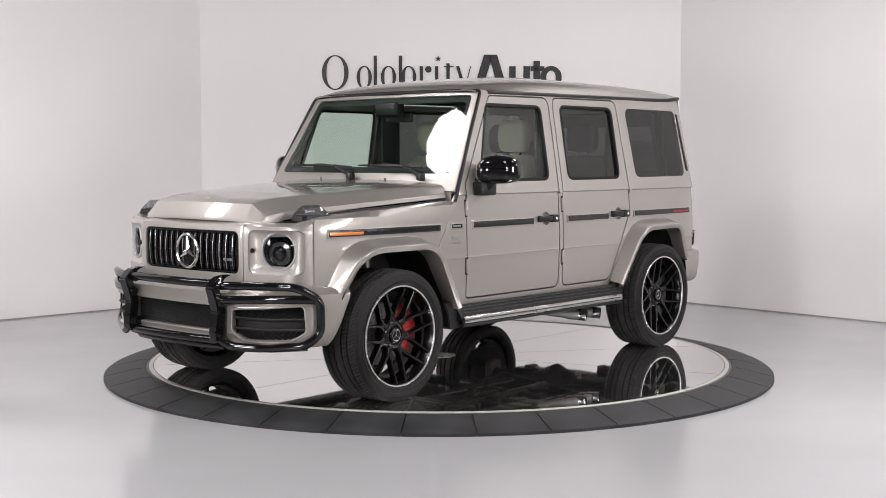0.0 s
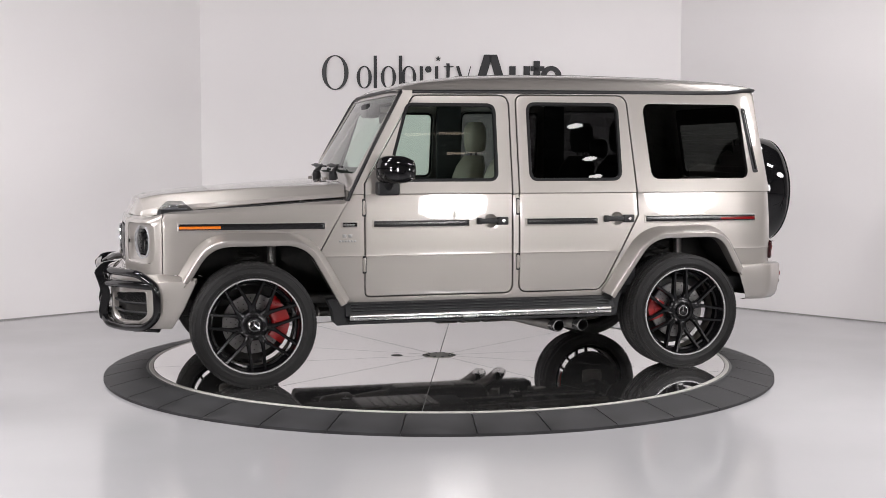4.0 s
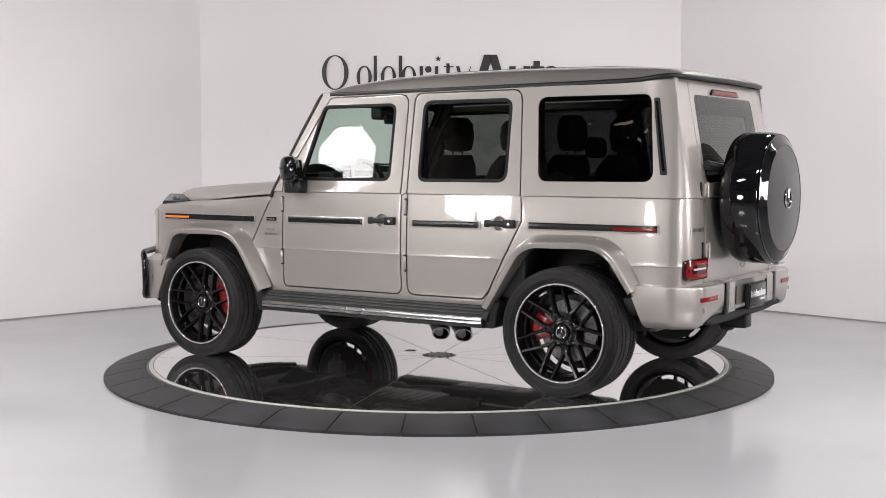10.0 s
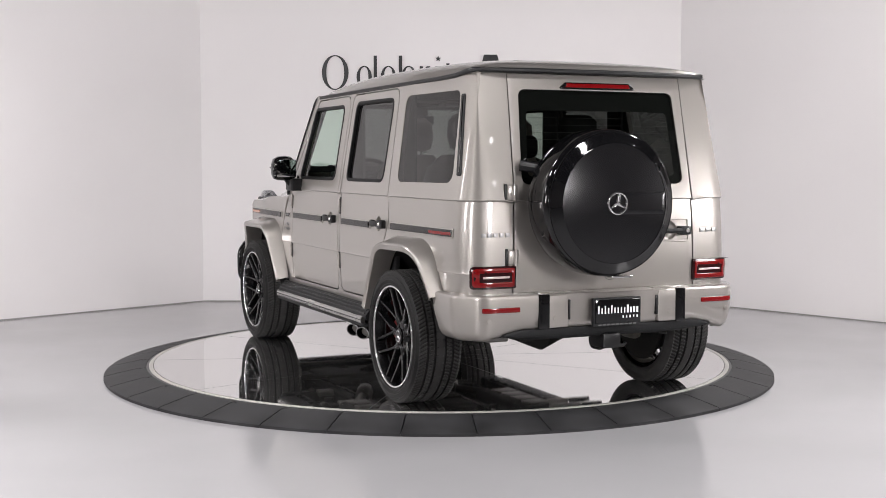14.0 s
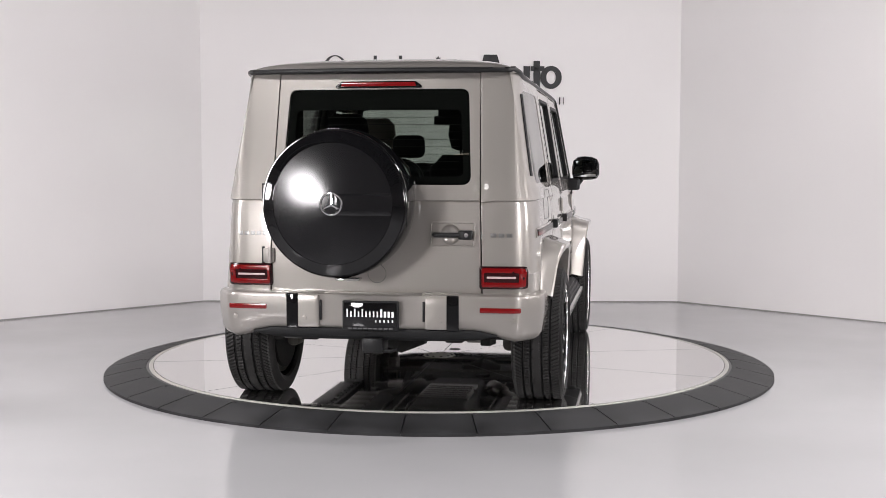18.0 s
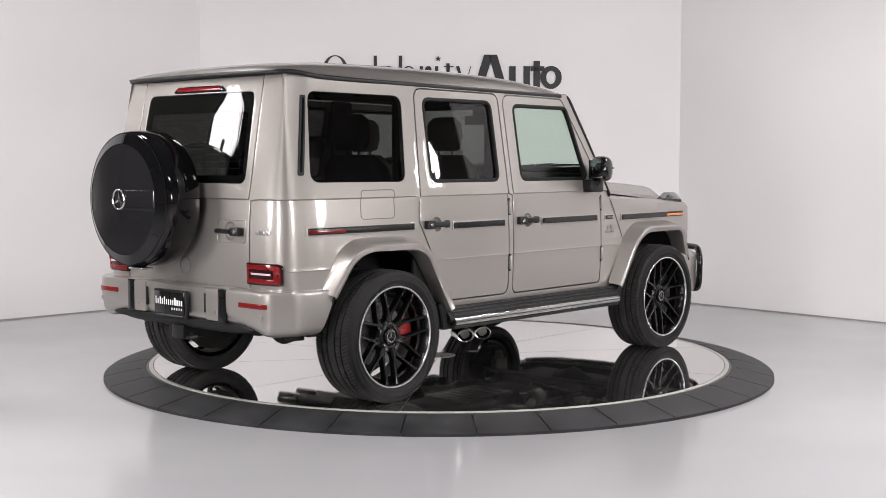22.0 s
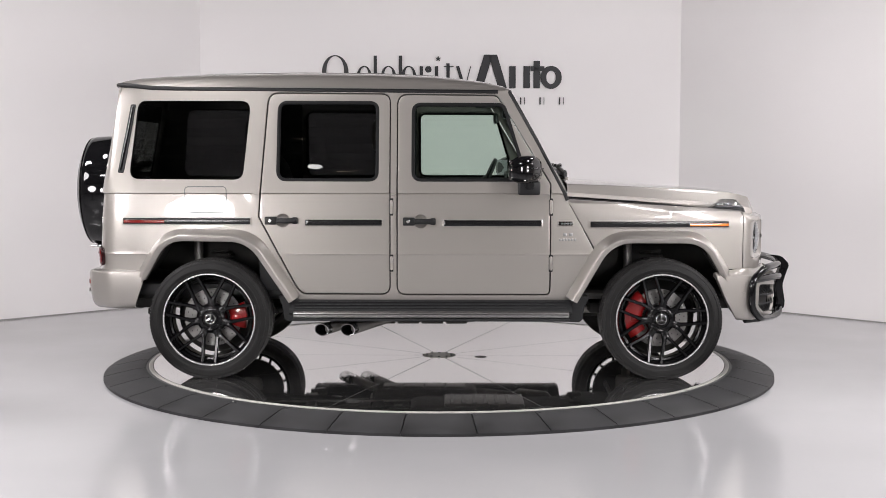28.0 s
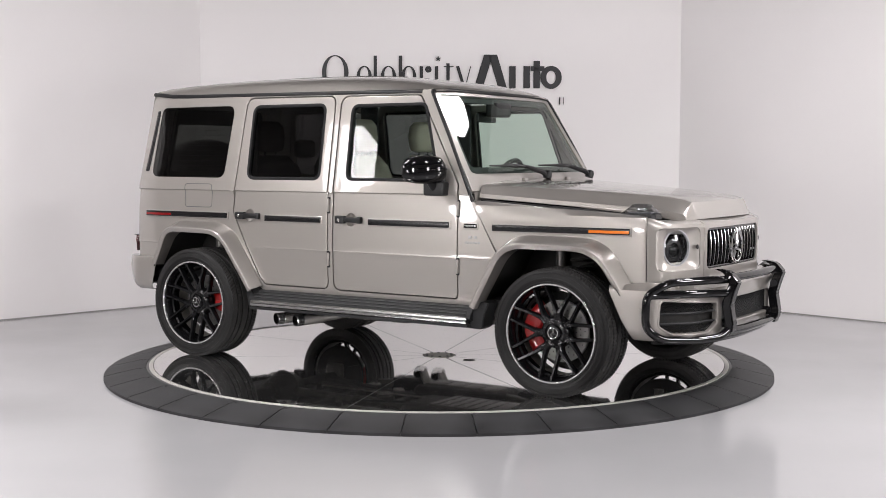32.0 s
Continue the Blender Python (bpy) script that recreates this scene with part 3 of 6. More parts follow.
CREASE = (0.790, 0.7995, 0.810, BELT, BELT + 0.008)
CUT = [(0.842, 1.168), (1.037, 0.805)]     # slanted joint between fender and cabin side


def grown(P, d):
    P = rpoly(P, 7)
    if area2(P) < 0:
        P.reverse()
    return inset(P, -d)


def body_sides():
    ug0, ug1 = u_at_y(0.589), u_at_y(0.564)
    rear_arch = rpoly(ARCH_R, 12)
    out = [(0.836, 1.166), (0.470, 1.858), (-0.4, 1.862), (-1.6, 1.872), (ug1, 1.882), (ug0, 0.690), (-1.88, 0.690)]
    out += [tuple(p) for p in reversed(rear_arch)]
    out += [(-0.95, 0.470), (0.90, 0.470), (1.032, 0.806)]
    bm = sheet(out, [grown(DOOR_F, 0.004), grown(DOOR_R, 0.004), rpoly(WIN_Q, 7)], side_face, 0.03, 0.003, 0.055, CREASE, -1)
    return pair("cabin_side", bm, "paint", car, weighted=True)


def fenders():
    arch = [tuple(p) for p in rpoly(ARCH_F, 12)]
    out = [(0.846, 1.150), (0.900, 1.236), (1.2, 1.222), (1.6, 1.31), (1.993, 1.345), (1.993, 0.70), (1.875, 0.70)]
    out += arch[1:] + [(1.042, 0.806)]
    bm = sheet(out, [], nose_face, 0.02, 0.003, 0.05, (), -1)
    return pair("front_fender", bm, "paint", car, weighted=True)


def strip(u0, u1, z, face, host_l, host_r, light=None):
    """A black side moulding in a painted frame; light: (u0, u1, material) of a lamp in it."""
    h = 0.027
    P = rpoly([(u0, z - h, 0.006), (u1, z - h, 0.006), (u1, z + h, 0.006), (u0, z + h, 0.006)], 3)
    Q = rpoly([(u0 + 0.010, z - h + 0.008, 0.004), (u1 - 0.010, z - h + 0.008, 0.004), (u1 - 0.010, z + h - 0.008, 0.004), (u0 + 0.010, z + h - 0.008, 0.004)], 3)
    fr = extrude(P, face, -0.002, 0.007, -1)
    part("moulding_frame", fr.copy(), "paint", host_l)
    part("moulding_frame", flipped(fr), "paint", host_r)
    fr.free()
    bl = extrude(Q, face, 0.004, 0.0125, -1, 0.003)
    r = flipped(bl)
    part("side_moulding", bl, "moulding", host_l, "black side moulding")
    part("side_moulding", r, "moulding", host_r, "black side moulding")
    if light:
        a, b, m = light
        L_ = extrude(rpoly([(a, z - h + 0.0150, 0.003), (b, z - h + 0.0150, 0.003), (b, z + h - 0.0220, 0.003), (a, z + h - 0.0220, 0.003)], 3), face, 0.010, 0.0138, -1)
        r = flipped(L_)
        part("side_marker", L_, m, host_l, "side marker lamp")
        part("side_marker", r, m, host_r, "side marker lamp")


def handle(u, z, host_l, host_r):
    """A pull handle with a push button over a round dish."""
    bits = []
    y = side_face(u, z)[1]
    bits.append(("handle_dish", lathe([(0.046, -0.003), (0.040, -0.014), (0.026, -0.024), (0.0, -0.028)], 24, (u, y, z + 0.004)), "paint"))
    bits.append(("handle_bar", block(u - 0.040, u + 0.092, y + 0.010, y + 0.030, z - 0.013, z + 0.021, 0.008, 3), "satin"))
    bits.append(("handle_foot", block(u + 0.062, u + 0.098, y - 0.004, y + 0.026, z - 0.018, z + 0.026, 0.008, 3), "satin"))
    bits.append(("handle_end", block(u - 0.114, u - 0.036, y - 0.004, y + 0.032, z - 0.022, z + 0.030, 0.008, 3), "satin"))
    bm = lathe([(0, 0.0), (0.012, 0.0), (0.012, 0.005), (0.009, 0.008), (0, 0.008)], 16, (u - 0.080, y + 0.0285, z + 0.004))
    bits.append(("push_button", bm, "silver"))
    for n, b, m in bits:
        r = flipped(b)
        part(n, b, m, host_l)
        part(n, r, m, host_r)


def doors():
    for name, P, W, glassm, hinge_u, strip_u, hu in (
            ("front_door", DOOR_F, WIN_F, "clear", 0.738, (0.690, 0.040), -0.100),
            ("rear_door", DOOR_R, WIN_R, "privacy", -0.292, (-0.340, -0.855), -0.990)):
        hz = 1.008 if name == "front_door" else 1.013
        bowl = [Vector((hu + 0.043 * math.cos(2 * math.pi * k / 24), hz + 0.004 + 0.043 * math.sin(2 * math.pi * k / 24))) for k in range(24)]
        bm = sheet(grown(P, -0.0035), [rpoly(W, 7), bowl], side_face, 0.035, 0.0045, 0.055, CREASE, -1)
        L_, R_ = pair(name, bm, "paint", car, weighted=True)

        def set_in(a, b, d=0.016):
            p = Vector(side_face(a, b))
            return (p.x, p.y - d, p.z)
        g = sheet(inset(ccw(rpoly(W, 7)), 0.012), [], set_in, 0.004, 0.001, 0.08, (), -1)
        gr = flipped(g)
        part("window", g, glassm, L_, "tinted side window", sharp=12)
        part("window", gr, glassm, R_, "tinted side window", sharp=12)
        o = ccw(rpoly(W, 7))
        seal = sheet(inset(o, -0.006), [inset(o, 0.016)], side_face, 0.024, 0.004, 0.05, (), -1, False)
        for v in seal.verts:
            v.co.y += 0.0025
        s2 = flipped(seal)
        part("window_seal", seal, "mesh", L_, "black rubber window seal")
        part("window_seal", s2, "mesh", R_, "black rubber window seal")
        lo, hi = sorted(strip_u)
        strip(lo, hi, 1.001 if name == "front_door" else 1.004, side_face, L_, R_)
        handle(hu, 1.008 if name == "front_door" else 1.013, L_, R_)
        for z in (1.105, 0.742):
            x, y, _ = side_face(hinge_u, z)
            b = tube([(x + 0.004, y + 0.006, z - 0.045), (x + 0.004, y + 0.006, z - 0.036), (x + 0.004, y + 0.006, z + 0.036), (x + 0.004, y + 0.006, z + 0.045)], [0.006, 0.0105, 0.0105, 0.006], 10)
            r = flipped(b)
            part("hinge", b, "paint", L_)
            part("hinge", r, "paint", R_)
            pad = extrude(rpoly([(hinge_u - 0.010, z - 0.056, 0.006), (hinge_u + 0.016, z - 0.056, 0.006), (hinge_u + 0.016, z + 0.056, 0.006), (hinge_u - 0.010, z + 0.056, 0.006)], 3), side_face, -0.002, 0.0015, -1)
            r = flipped(pad)
            part("hinge_recess", pad, "satin", L_)
            part("hinge_recess", r, "satin", R_)


def ccw(P):
    P = [Vector(p[:2]) for p in P]
    if area2(P) < 0:
        P.reverse()
    return P


def quarter_glass(sides):
    for sgn, host in zip((1, -1), sides):
        def face(a, b):
            p = Vector(side_face(a, b))
            return (p.x, (p.y - 0.004), p.z)
        g = sheet(inset(ccw(rpoly(WIN_Q, 7)), -0.006), [], face, 0.006, 0.002, 0.08, (), -1)
        v = extrude(rpoly([(-1.962, 1.768, 0.012), (-2.002, 1.768, 0.012), (-2.072, 1.322, 0.012), (-2.030, 1.322, 0.012)], 4), side_face, -0.004, 0.006, -1, 0.004)
        v2 = extrude(rpoly([(-1.976, 1.752, 0.005), (-1.990, 1.752, 0.005), (-2.058, 1.338, 0.005), (-2.042, 1.338, 0.005)], 3), side_face, 0.004, 0.0075, -1, 0.001)
        for n, b, m, lb in (("quarter_window", g, "privacy", "dark privacy glass"), ("air_vent", v, "plastic", "black pillar vent"), ("vent_slot", v2, "gloss", "")):
            b2 = b if sgn > 0 else flipped(b)
            part(n, b2, m, host, lb, sharp=12 if n == "quarter_window" else 38)


ROOF_X = [(0.485, 1.872), (0.43, 1.905), (0.30, 1.942), (0.0, 1.980), (-0.4, 1.998), (-0.9, 2.002), (-1.5, 1.993), (-1.8, 1.978), (-1.96, 1.960), (-2.04, 1.942), (-2.085, 1.922), (-2.10, 1.905)]


def gutter_z(x):
    return float(np.interp(-x, [-0.5, 0.4, 1.6, 1.85, 2.0, 2.15], [1.852, 1.862, 1.873, 1.880, 1.894, 1.900]))


def roof():
    rows = []
    for x, zt in ROOF_X:
        zg = gutter_z(x) + 0.004
        w = 0.752 + 0.004 * min(0, x) - max(0, (-2.0 - x)) ** 2 * 3.0 - max(0, x - 0.3) * 0.03
        row = []
        for k in range(33):
            q = -1 + 2 * k / 32
            q = math.copysign(abs(q) ** 0.8, q)
            a = abs(q)
            h = 1 - 0.44 * a ** 3.2 - 0.56 * a ** 16
            row.append((x + (0.02 * (1 - q * q) if x > 0.4 else 0) - (0.02 * (1 - q * q) if x < -2.05 else 0), w * q, zg + max(0, zt - zg) * h))
        rows.append(row)
    rows.insert(0, [(x + 0.008, y, z - 0.010) for x, y, z in rows[0]])
    part("roof", loft(rows), "paint", car, sharp=60)
    # two raised ribs pressed into the roof
    for y in (-0.36, 0.36):
        rr = []
        for x in (0.05, 0.0, -0.4, -0.9, -1.5, -1.85, -1.92):
            zt = float(np.interp(-x, [-p[0] for p in ROOF_X], [p[1] for p in ROOF_X])) - 0.012
            h = 0.0 if x in (0.05, -1.92) else 0.009
            rr.append([(x, y + d, zt + (h if abs(d) < 0.03 else -0.006)) for d in (-0.045, -0.028, 0, 0.028, 0.045)])
        part("roof_rib", loft(rr), "paint", car, sharp=70)
    path = []
    for x in np.linspace(0.40, -1.85, 14):
        path.append((x, 0.765 + 0.004 * min(0, x), gutter_z(x) - 0.006))
    for p in ((-1.96, 0.757, gutter_z(-1.96) - 0.004), (-2.03, 0.746, 1.893), (-2.082, 0.705, 1.894), (-2.102, 0.60, 1.892), (-2.112, 0.40, 1.893), (-2.120, 0.0, 1.894)):
        path.append(p)
    full = path + [(x, -y, z) for x, y, z in path[-2::-1]]
    part("drip_rail", tube(full, 0.0145, 10), "satin", car, "black drip rail round the roof")
    # black trim down both windscreen pillars and across the top
    head = [(0.846, 0.876, 1.150), (0.832, 0.876, 1.185), (0.652, 0.822, 1.53), (0.490, 0.776, 1.822), (0.468, 0.764, 1.852), (0.486, 0.60, 1.860), (0.516, 0.0, 1.860)]
    full = arc_path([(*p, 0.02) for p in head], 3)
    full = full + [(x, -y, z) for x, y, z in full[-2::-1]]
    part("pillar_trim", tube(full, 0.0120, 8), "satin", car, "black trim round the windscreen")


SCREEN_B, SCREEN_T = (0.820, 1.262), (0.458, 1.866)


def screen_face(y, w):
    """The raked windscreen plane; w runs from 0 at its foot to 1 at the roof."""
    bow = 0.045 * (1 - (y / 0.8) ** 2)
    return (SCREEN_B[0] + (SCREEN_T[0] - SCREEN_B[0]) * w + bow, y, SCREEN_B[1] + (SCREEN_T[1] - SCREEN_B[1]) * w)


def windscreen():
    out = [(-0.868, -0.08), (0.868, -0.08), (0.860, 0.0), (0.766, 1.0), (-0.766, 1.0), (-0.860, 0.0)]
    hole = rpoly([(-0.788, 0.100, 0.05), (0.788, 0.100, 0.05), (0.714, 0.940, 0.045), (-0.714, 0.940, 0.045)], 6)
    bm = sheet(out, [hole], screen_face, 0.03, 0.004, 0.08, (), 1)
    frame_ = part("windscreen_frame", bm, "paint", car, weighted=True)

    def pane(y, w):
        p = screen_face(y, w)
        return (p[0] - 0.006, p[1], p[2] - 0.003)
    g = sheet(inset(ccw(hole), -0.006), [], pane, 0.005, 0.001, 0.08, (), 1)
    part("windscreen", g, "clear", frame_, "clear windscreen", sharp=12)
    band = sheet(inset(ccw(hole), 0.0), [rpoly([(-0.745, 0.175, 0.05), (0.745, 0.175, 0.05), (0.684, 0.875, 0.05), (-0.684, 0.875, 0.05)], 6)], lambda y, w: tuple(Vector(pane(y, w)) - Vector((0.007, 0, 0.004))), 0.002, 0.0005, 0.1, (), 1)
    part("screen_border", band, "trim", frame_, "black printed border of the windscreen")
    for y0, tip in ((0.630, 0.07), (0.0, -0.57)):
        w = new("windscreen_wiper")
        w.parent = car
        base = Vector((0.893, y0, 1.285))
        part("pivot_cap", lathe([(0, 0), (0.030, 0), (0.029, 0.030), (0.020, 0.050), (0, 0.052)], 16), "satin", w).matrix_local = Matrix.Translation(base) @ pose(0, 0, 0, 70, 0, -30)
        knee = Vector((0.822, y0 - 0.22, 1.372))
        part("arm", tube([base + Vector((0, 0, 0.02)), base + Vector((-0.012, -0.05, 0.045)), knee], [0.018, 0.018, 0.010], 8), "satin", w)
        a, b = Vector((0.820, y0 - 0.06, 1.362)), Vector((0.822, tip - 0.06, 1.372))
        part("blade", tube([a, a.lerp(b, 0.3) + Vector((0.014, 0, 0.002)), a.lerp(b, 0.5) + Vector((0.022, 0, 0.004)), a.lerp(b, 0.62) + Vector((0.018, 0, 0.003)), b], [0.007, 0.010, 0.016, 0.010, 0.006], 6), "satin", w)
        w["label"] = "black windscreen wiper"


def hood():
    st = []
    for x, ye, yc, zc, zt in ((0.852, 0.806, 0.772, 1.250, 1.281), (1.06, 0.772, 0.718, 1.243, 1.270), (1.444, 0.700, 0.618, 1.225, 1.244), (1.80, 0.624, 0.522, 1.202, 1.216), (1.96, 0.590, 0.478, 1.187, 1.197), (2.035, 0.570, 0.460, 1.174, 1.183), (2.092, 0.552, 0.448, 1.156, 1.163)):
        ze = float(np.interp(x, [0.84, 1.97, 2.12], [1.174, 1.092, 1.057]))
        drop = float(np.interp(x, [1.6, 1.9], [0.002, 0.020]))
        row = [(ye - 0.004, ze - drop), (ye, ze + 0.001), (ye - 0.005, ze + 0.026), (ye - 0.011, ze + 0.031), (yc + 0.012, zc - 0.010), (yc, zc - 0.001), (yc - 0.014, zc + 0.003), (yc * 0.6, zt - 0.003), (0.0, zt)]
        st.append([(x + 0.05 * (1 - (y / ye) ** 2) * max(0, (x - 1.6) / 0.5), y, z) for y, z in row])
    x, ye = 2.125, 0.540
    for dz, dx in ((1.078, 0.0), (1.055, 0.004), (1.050, -0.03)):
        row = []
        for (px, py, pz) in st[6]:
            row.append((x + dx + 0.05 * (1 - (py / 0.548) ** 2) - (0.012 if pz < 1.10 else 0), py * 0.985, min(dz + 0.006 * (1 - (py / 0.55) ** 2), pz - 0.004)))
        st.append(row)
    full = [r + [(x, -y, z) for x, y, z in r[-2::-1]] for r in st]
    bm = loft(full)
    part("hood", bm, "paint", car, sharp=32, weighted=True)
    part("upper_crossmember", block(1.80, 2.095, -0.70, 0.70, 1.020, 1.052, 0.01), "paint", car)
    # painted panel between hood and windscreen, turned down at both corners
    rows = []
    for y in np.linspace(-0.838, 0.838, 29):
        s = screen_face(y, -0.06)
        rows.append([(s[0] - 0.012, y, s[2] + 0.02), (s[0] - 0.004, y, s[2] - 0.006), (0.842 + 0.02 * (1 - (y / 0.838) ** 2), y, 1.150)])
    part("cowl", loft(rows), "paint", car)
    for y in (0.30, -0.30):
        part("hood_hinge_cap", block(0.880, 0.905, y - 0.022, y + 0.022, 1.272, 1.292, 0.004), "paint", car)
    # round badge on the hood's front edge
    bm = lathe([(0, 0), (0.026, 0), (0.026, 0.003), (0.022, 0.0045), (0, 0.0035)], 24)
    part("hood_badge", bm, "badge", car, "small round silver badge").matrix_local = pose(2.088, 0, 1.1745, 0, 22, 0) @ pose(0, 0, 0, 90, 0, 0)
    part("hood_seal", tube([(0.86, 0.798, 1.156), (1.4, 0.696, 1.118), (1.95, 0.578, 1.084), (2.08, 0.538, 1.066), (2.135, 0.30, 1.050), (2.15, 0.0, 1.048), (2.135, -0.30, 1.050), (2.08, -0.538, 1.066), (1.95, -0.578, 1.084), (1.4, -0.696, 1.118), (0.86, -0.798, 1.156)], 0.0065, 6), "trim", car)


def star(parent, m, r, tube_r, name="emblem"):
    """A ring with three tapered bars."""
    e = new(name)
    e.parent = parent
    e.matrix_local = m
    ringp = [(r * math.cos(2 * math.pi * k / 40), 0, r * math.sin(2 * math.pi * k / 40)) for k in range(40)]
    part("ring", tube(ringp, tube_r, 8, True), "chrome", e)
    bm = bmesh.new()
    for k in range(3):
        a = radians(90 + 120 * k)
        d, s = Vector((math.cos(a), 0, math.sin(a))), Vector((-math.sin(a), 0, math.cos(a)))
        w = r * 0.17
        hub, tip = Vector((0, 0, 0)), d * r
        pts = [hub + Vector((0, tube_r * 1.2, 0)), d * w * 0.9 - s * w, tip, d * w * 0.9 + s * w]
        top = bm.verts.new(hub + Vector((0, tube_r * 1.4, 0)))
        l_, t_, r_ = bm.verts.new(pts[1]), bm.verts.new(tip + Vector((0, tube_r * 0.4, 0))), bm.verts.new(pts[3])
        bm.faces.new((top, l_, t_))
        bm.faces.new((top, t_, r_))
    part("bars", bm, "chrome", e, smooth=False)
    return e


def nose():
    """Front panel with grille and lamp openings, both lamps, the grille."""
    uG = 0.434
    uc = FRONT_U

    def face(a, v):
        if a <= uc:
            return nose_face(a, v)
        p = nose_face(2 * uc - a, v)
        return (p[0], -p[1], p[2])
    g0, g1 = u_front(uG), 2 * uc - u_front(uG)
    grille_hole = rpoly([(g0, 0.765, 0.045), (g1, 0.765, 0.045), (g1, 1.005, 0.045), (g0, 1.005, 0.045)], 6)
    la, lb, us = u_front(0.806), u_front(0.502), u_front(0.468)
    lamp_hole = rpoly([(la, 0.770, 0.045), (lb, 0.770, 0.045), (lb, 1.016, 0.045), (la, 1.016, 0.045)], 6)
    out = [(1.9965, 0.700), (us - 0.0015, 0.700), (us - 0.0015, 1.20), (2.26, 1.23), (2.12, 1.30), (1.9965, 1.335)]
    pair("lamp_panel", sheet(out, [lamp_hole], face, 0.03, 0.003, 0.045, (), -1), "paint", car, weighted=True)
    out = [(us + 0.0015, 0.700), (2 * uc - us - 0.0015, 0.700), (2 * uc - us - 0.0015, 1.17), (us + 0.0015, 1.17)]
    panel = part("front_panel", sheet(out, [grille_hole], face, 0.03, 0.004, 0.045, (), -1), "paint", car, weighted=True)
    # lamp bowls: painted recess, black housing, ring of light guide, clear lens
    for s in (1, -1):
        lamp = new("headlamp")
        lamp.parent = car
        lamp["label"] = "round headlamp with a light-guide ring in a painted recess"
        c, turn = Vector((2.10, 0.657 * s, 0.900)), radians(22)
        corners = [(0.806, 0.770), (0.502, 0.770), (0.502, 1.016), (0.806, 1.016)]
        rows = []
        rim = rpoly([(y, z, 0.045) for y, z in corners], 6)
        circ = []
        for p in rim:
            a = math.atan2(p.y - c.z, p.x - 0.657)
            circ.append((0.657 + 0.109 * math.cos(a) * math.cos(turn), c.z + 0.109 * math.sin(a), 2.112 - 0.109 * math.cos(a) * math.sin(turn)))
        for w, dep in ((0.0, 0.006), (0.25, 0.014), (0.7, 0.020), (1.0, 0.026)):
            row = []
            for p, q in zip(rim, circ):
                y, z = p.x + (q[0] - p.x) * w, p.y + (q[1] - p.y) * w
                xs = nose_face(u_front(y), min(z, 1.0))[0]
                xs = xs * (1 - w) + q[2] * w
                row.append((xs - dep * (1 - 0.7 * w), y * s, z))
            rows.append(row)
        part("lamp_recess", loft(rows, True), "paint", lamp, weighted=True)
        m = Matrix.Translation((2.088, c.y, c.z)) @ pose(0, 0, 0, 0, 0, -90 + 22 * s) @ Matrix.Diagonal((0.92, 1, 0.92, 1))
        part("lamp_housing", lathe([(0.120, -0.004), (0.116, 0.006), (0.106, 0.012), (0.096, -0.02), (0.07, -0.05), (0.0, -0.055)], 40), "gloss", lamp).matrix_local = m
        part("light_guide", lathe([(0.1055, 0.004), (0.1200, 0.004), (0.1200, 0.020), (0.1165, 0.0245), (0.1090, 0.0245), (0.1055, 0.020)], 48, closed=True), "guide_lens", lamp, "pale ring of the daytime lamp").matrix_local = m
        part("projector", lathe([(0.046, -0.045), (0.046, -0.02), (0.040, -0.012), (0.0, 0.004)], 28), "gloss", lamp).matrix_local = m @ Matrix.Translation((0.012 * s, 0, -0.018))
        part("projector_bezel", lathe([(0.048, -0.04), (0.072, -0.036), (0.072, -0.014), (0.048, -0.010)], 28, closed=True), "satin", lamp).matrix_local = m @ Matrix.Translation((0.012 * s, 0, -0.018))
        part("lamp_bar", block(-0.09, 0.09, -0.062, -0.040, 0.028, 0.036, 0.002), "smoked_chrome", lamp).matrix_local = m
        part("lamp_lens", lathe([(0.1085, 0.020), (0.107, 0.0265), (0.100, 0.0305), (0.080, 0.0362), (0.050, 0.0405), (0.025, 0.0425), (0.0, 0.0432)], 40), "lens", lamp, "clear domed lens").matrix_local = m
        part("sensor_cap", lathe([(0, 0), (0.014, 0), (0.013, 0.006), (0, 0.008)], 16), "gloss", lamp).matrix_local = pose(2.178, 0.525 * s, 0.902, 0, 0, -90)
    # grille
    g = new("grille")
    g.parent = car
    g["label"] = "black grille with chrome upright slats and a large round emblem"

    def gx(y):
        return nose_face(u_front(abs(y)), 0.87)[0]
    back = [[(gx(y) - 0.075, y, z) for y in np.linspace(-0.44, 0.44, 12)] for z in (0.74, 1.02)]
    part("grille_back", loft(back), "mesh", g)
    o = ccw(grille_hole)
    fr = sheet(inset(o, -0.002), [inset(o, 0.014)], lambda a, b: tuple(Vector(face(a, b)) - Vector((0.010, 0, 0))), 0.04, 0.004, 0.05, (), -1, False)
    part("grille_frame", fr, "gloss", g, "gloss black frame")
    for k in range(15):
        y = -0.387 + 0.0553 * k
        x = gx(y)
        if abs(y) < 0.03:
            continue
        rows = []
        for z in (0.778, 0.797, 0.885, 0.972, 0.992):
            bow = 0.012 * (1 - ((z - 0.885) / 0.11) ** 2)
            rows.append([(x - 0.026 + bow, y - 0.0055, z), (x - 0.017 + bow, y - 0.0050, z), (x - 0.009 + bow, y, z), (x - 0.017 + bow, y + 0.0050, z), (x - 0.026 + bow, y + 0.0055, z)])
        # black sides and a thin chrome bar paint in the dark reflections and highlight
        sl = part("slat", loft(rows), "gloss", g, smooth=False)
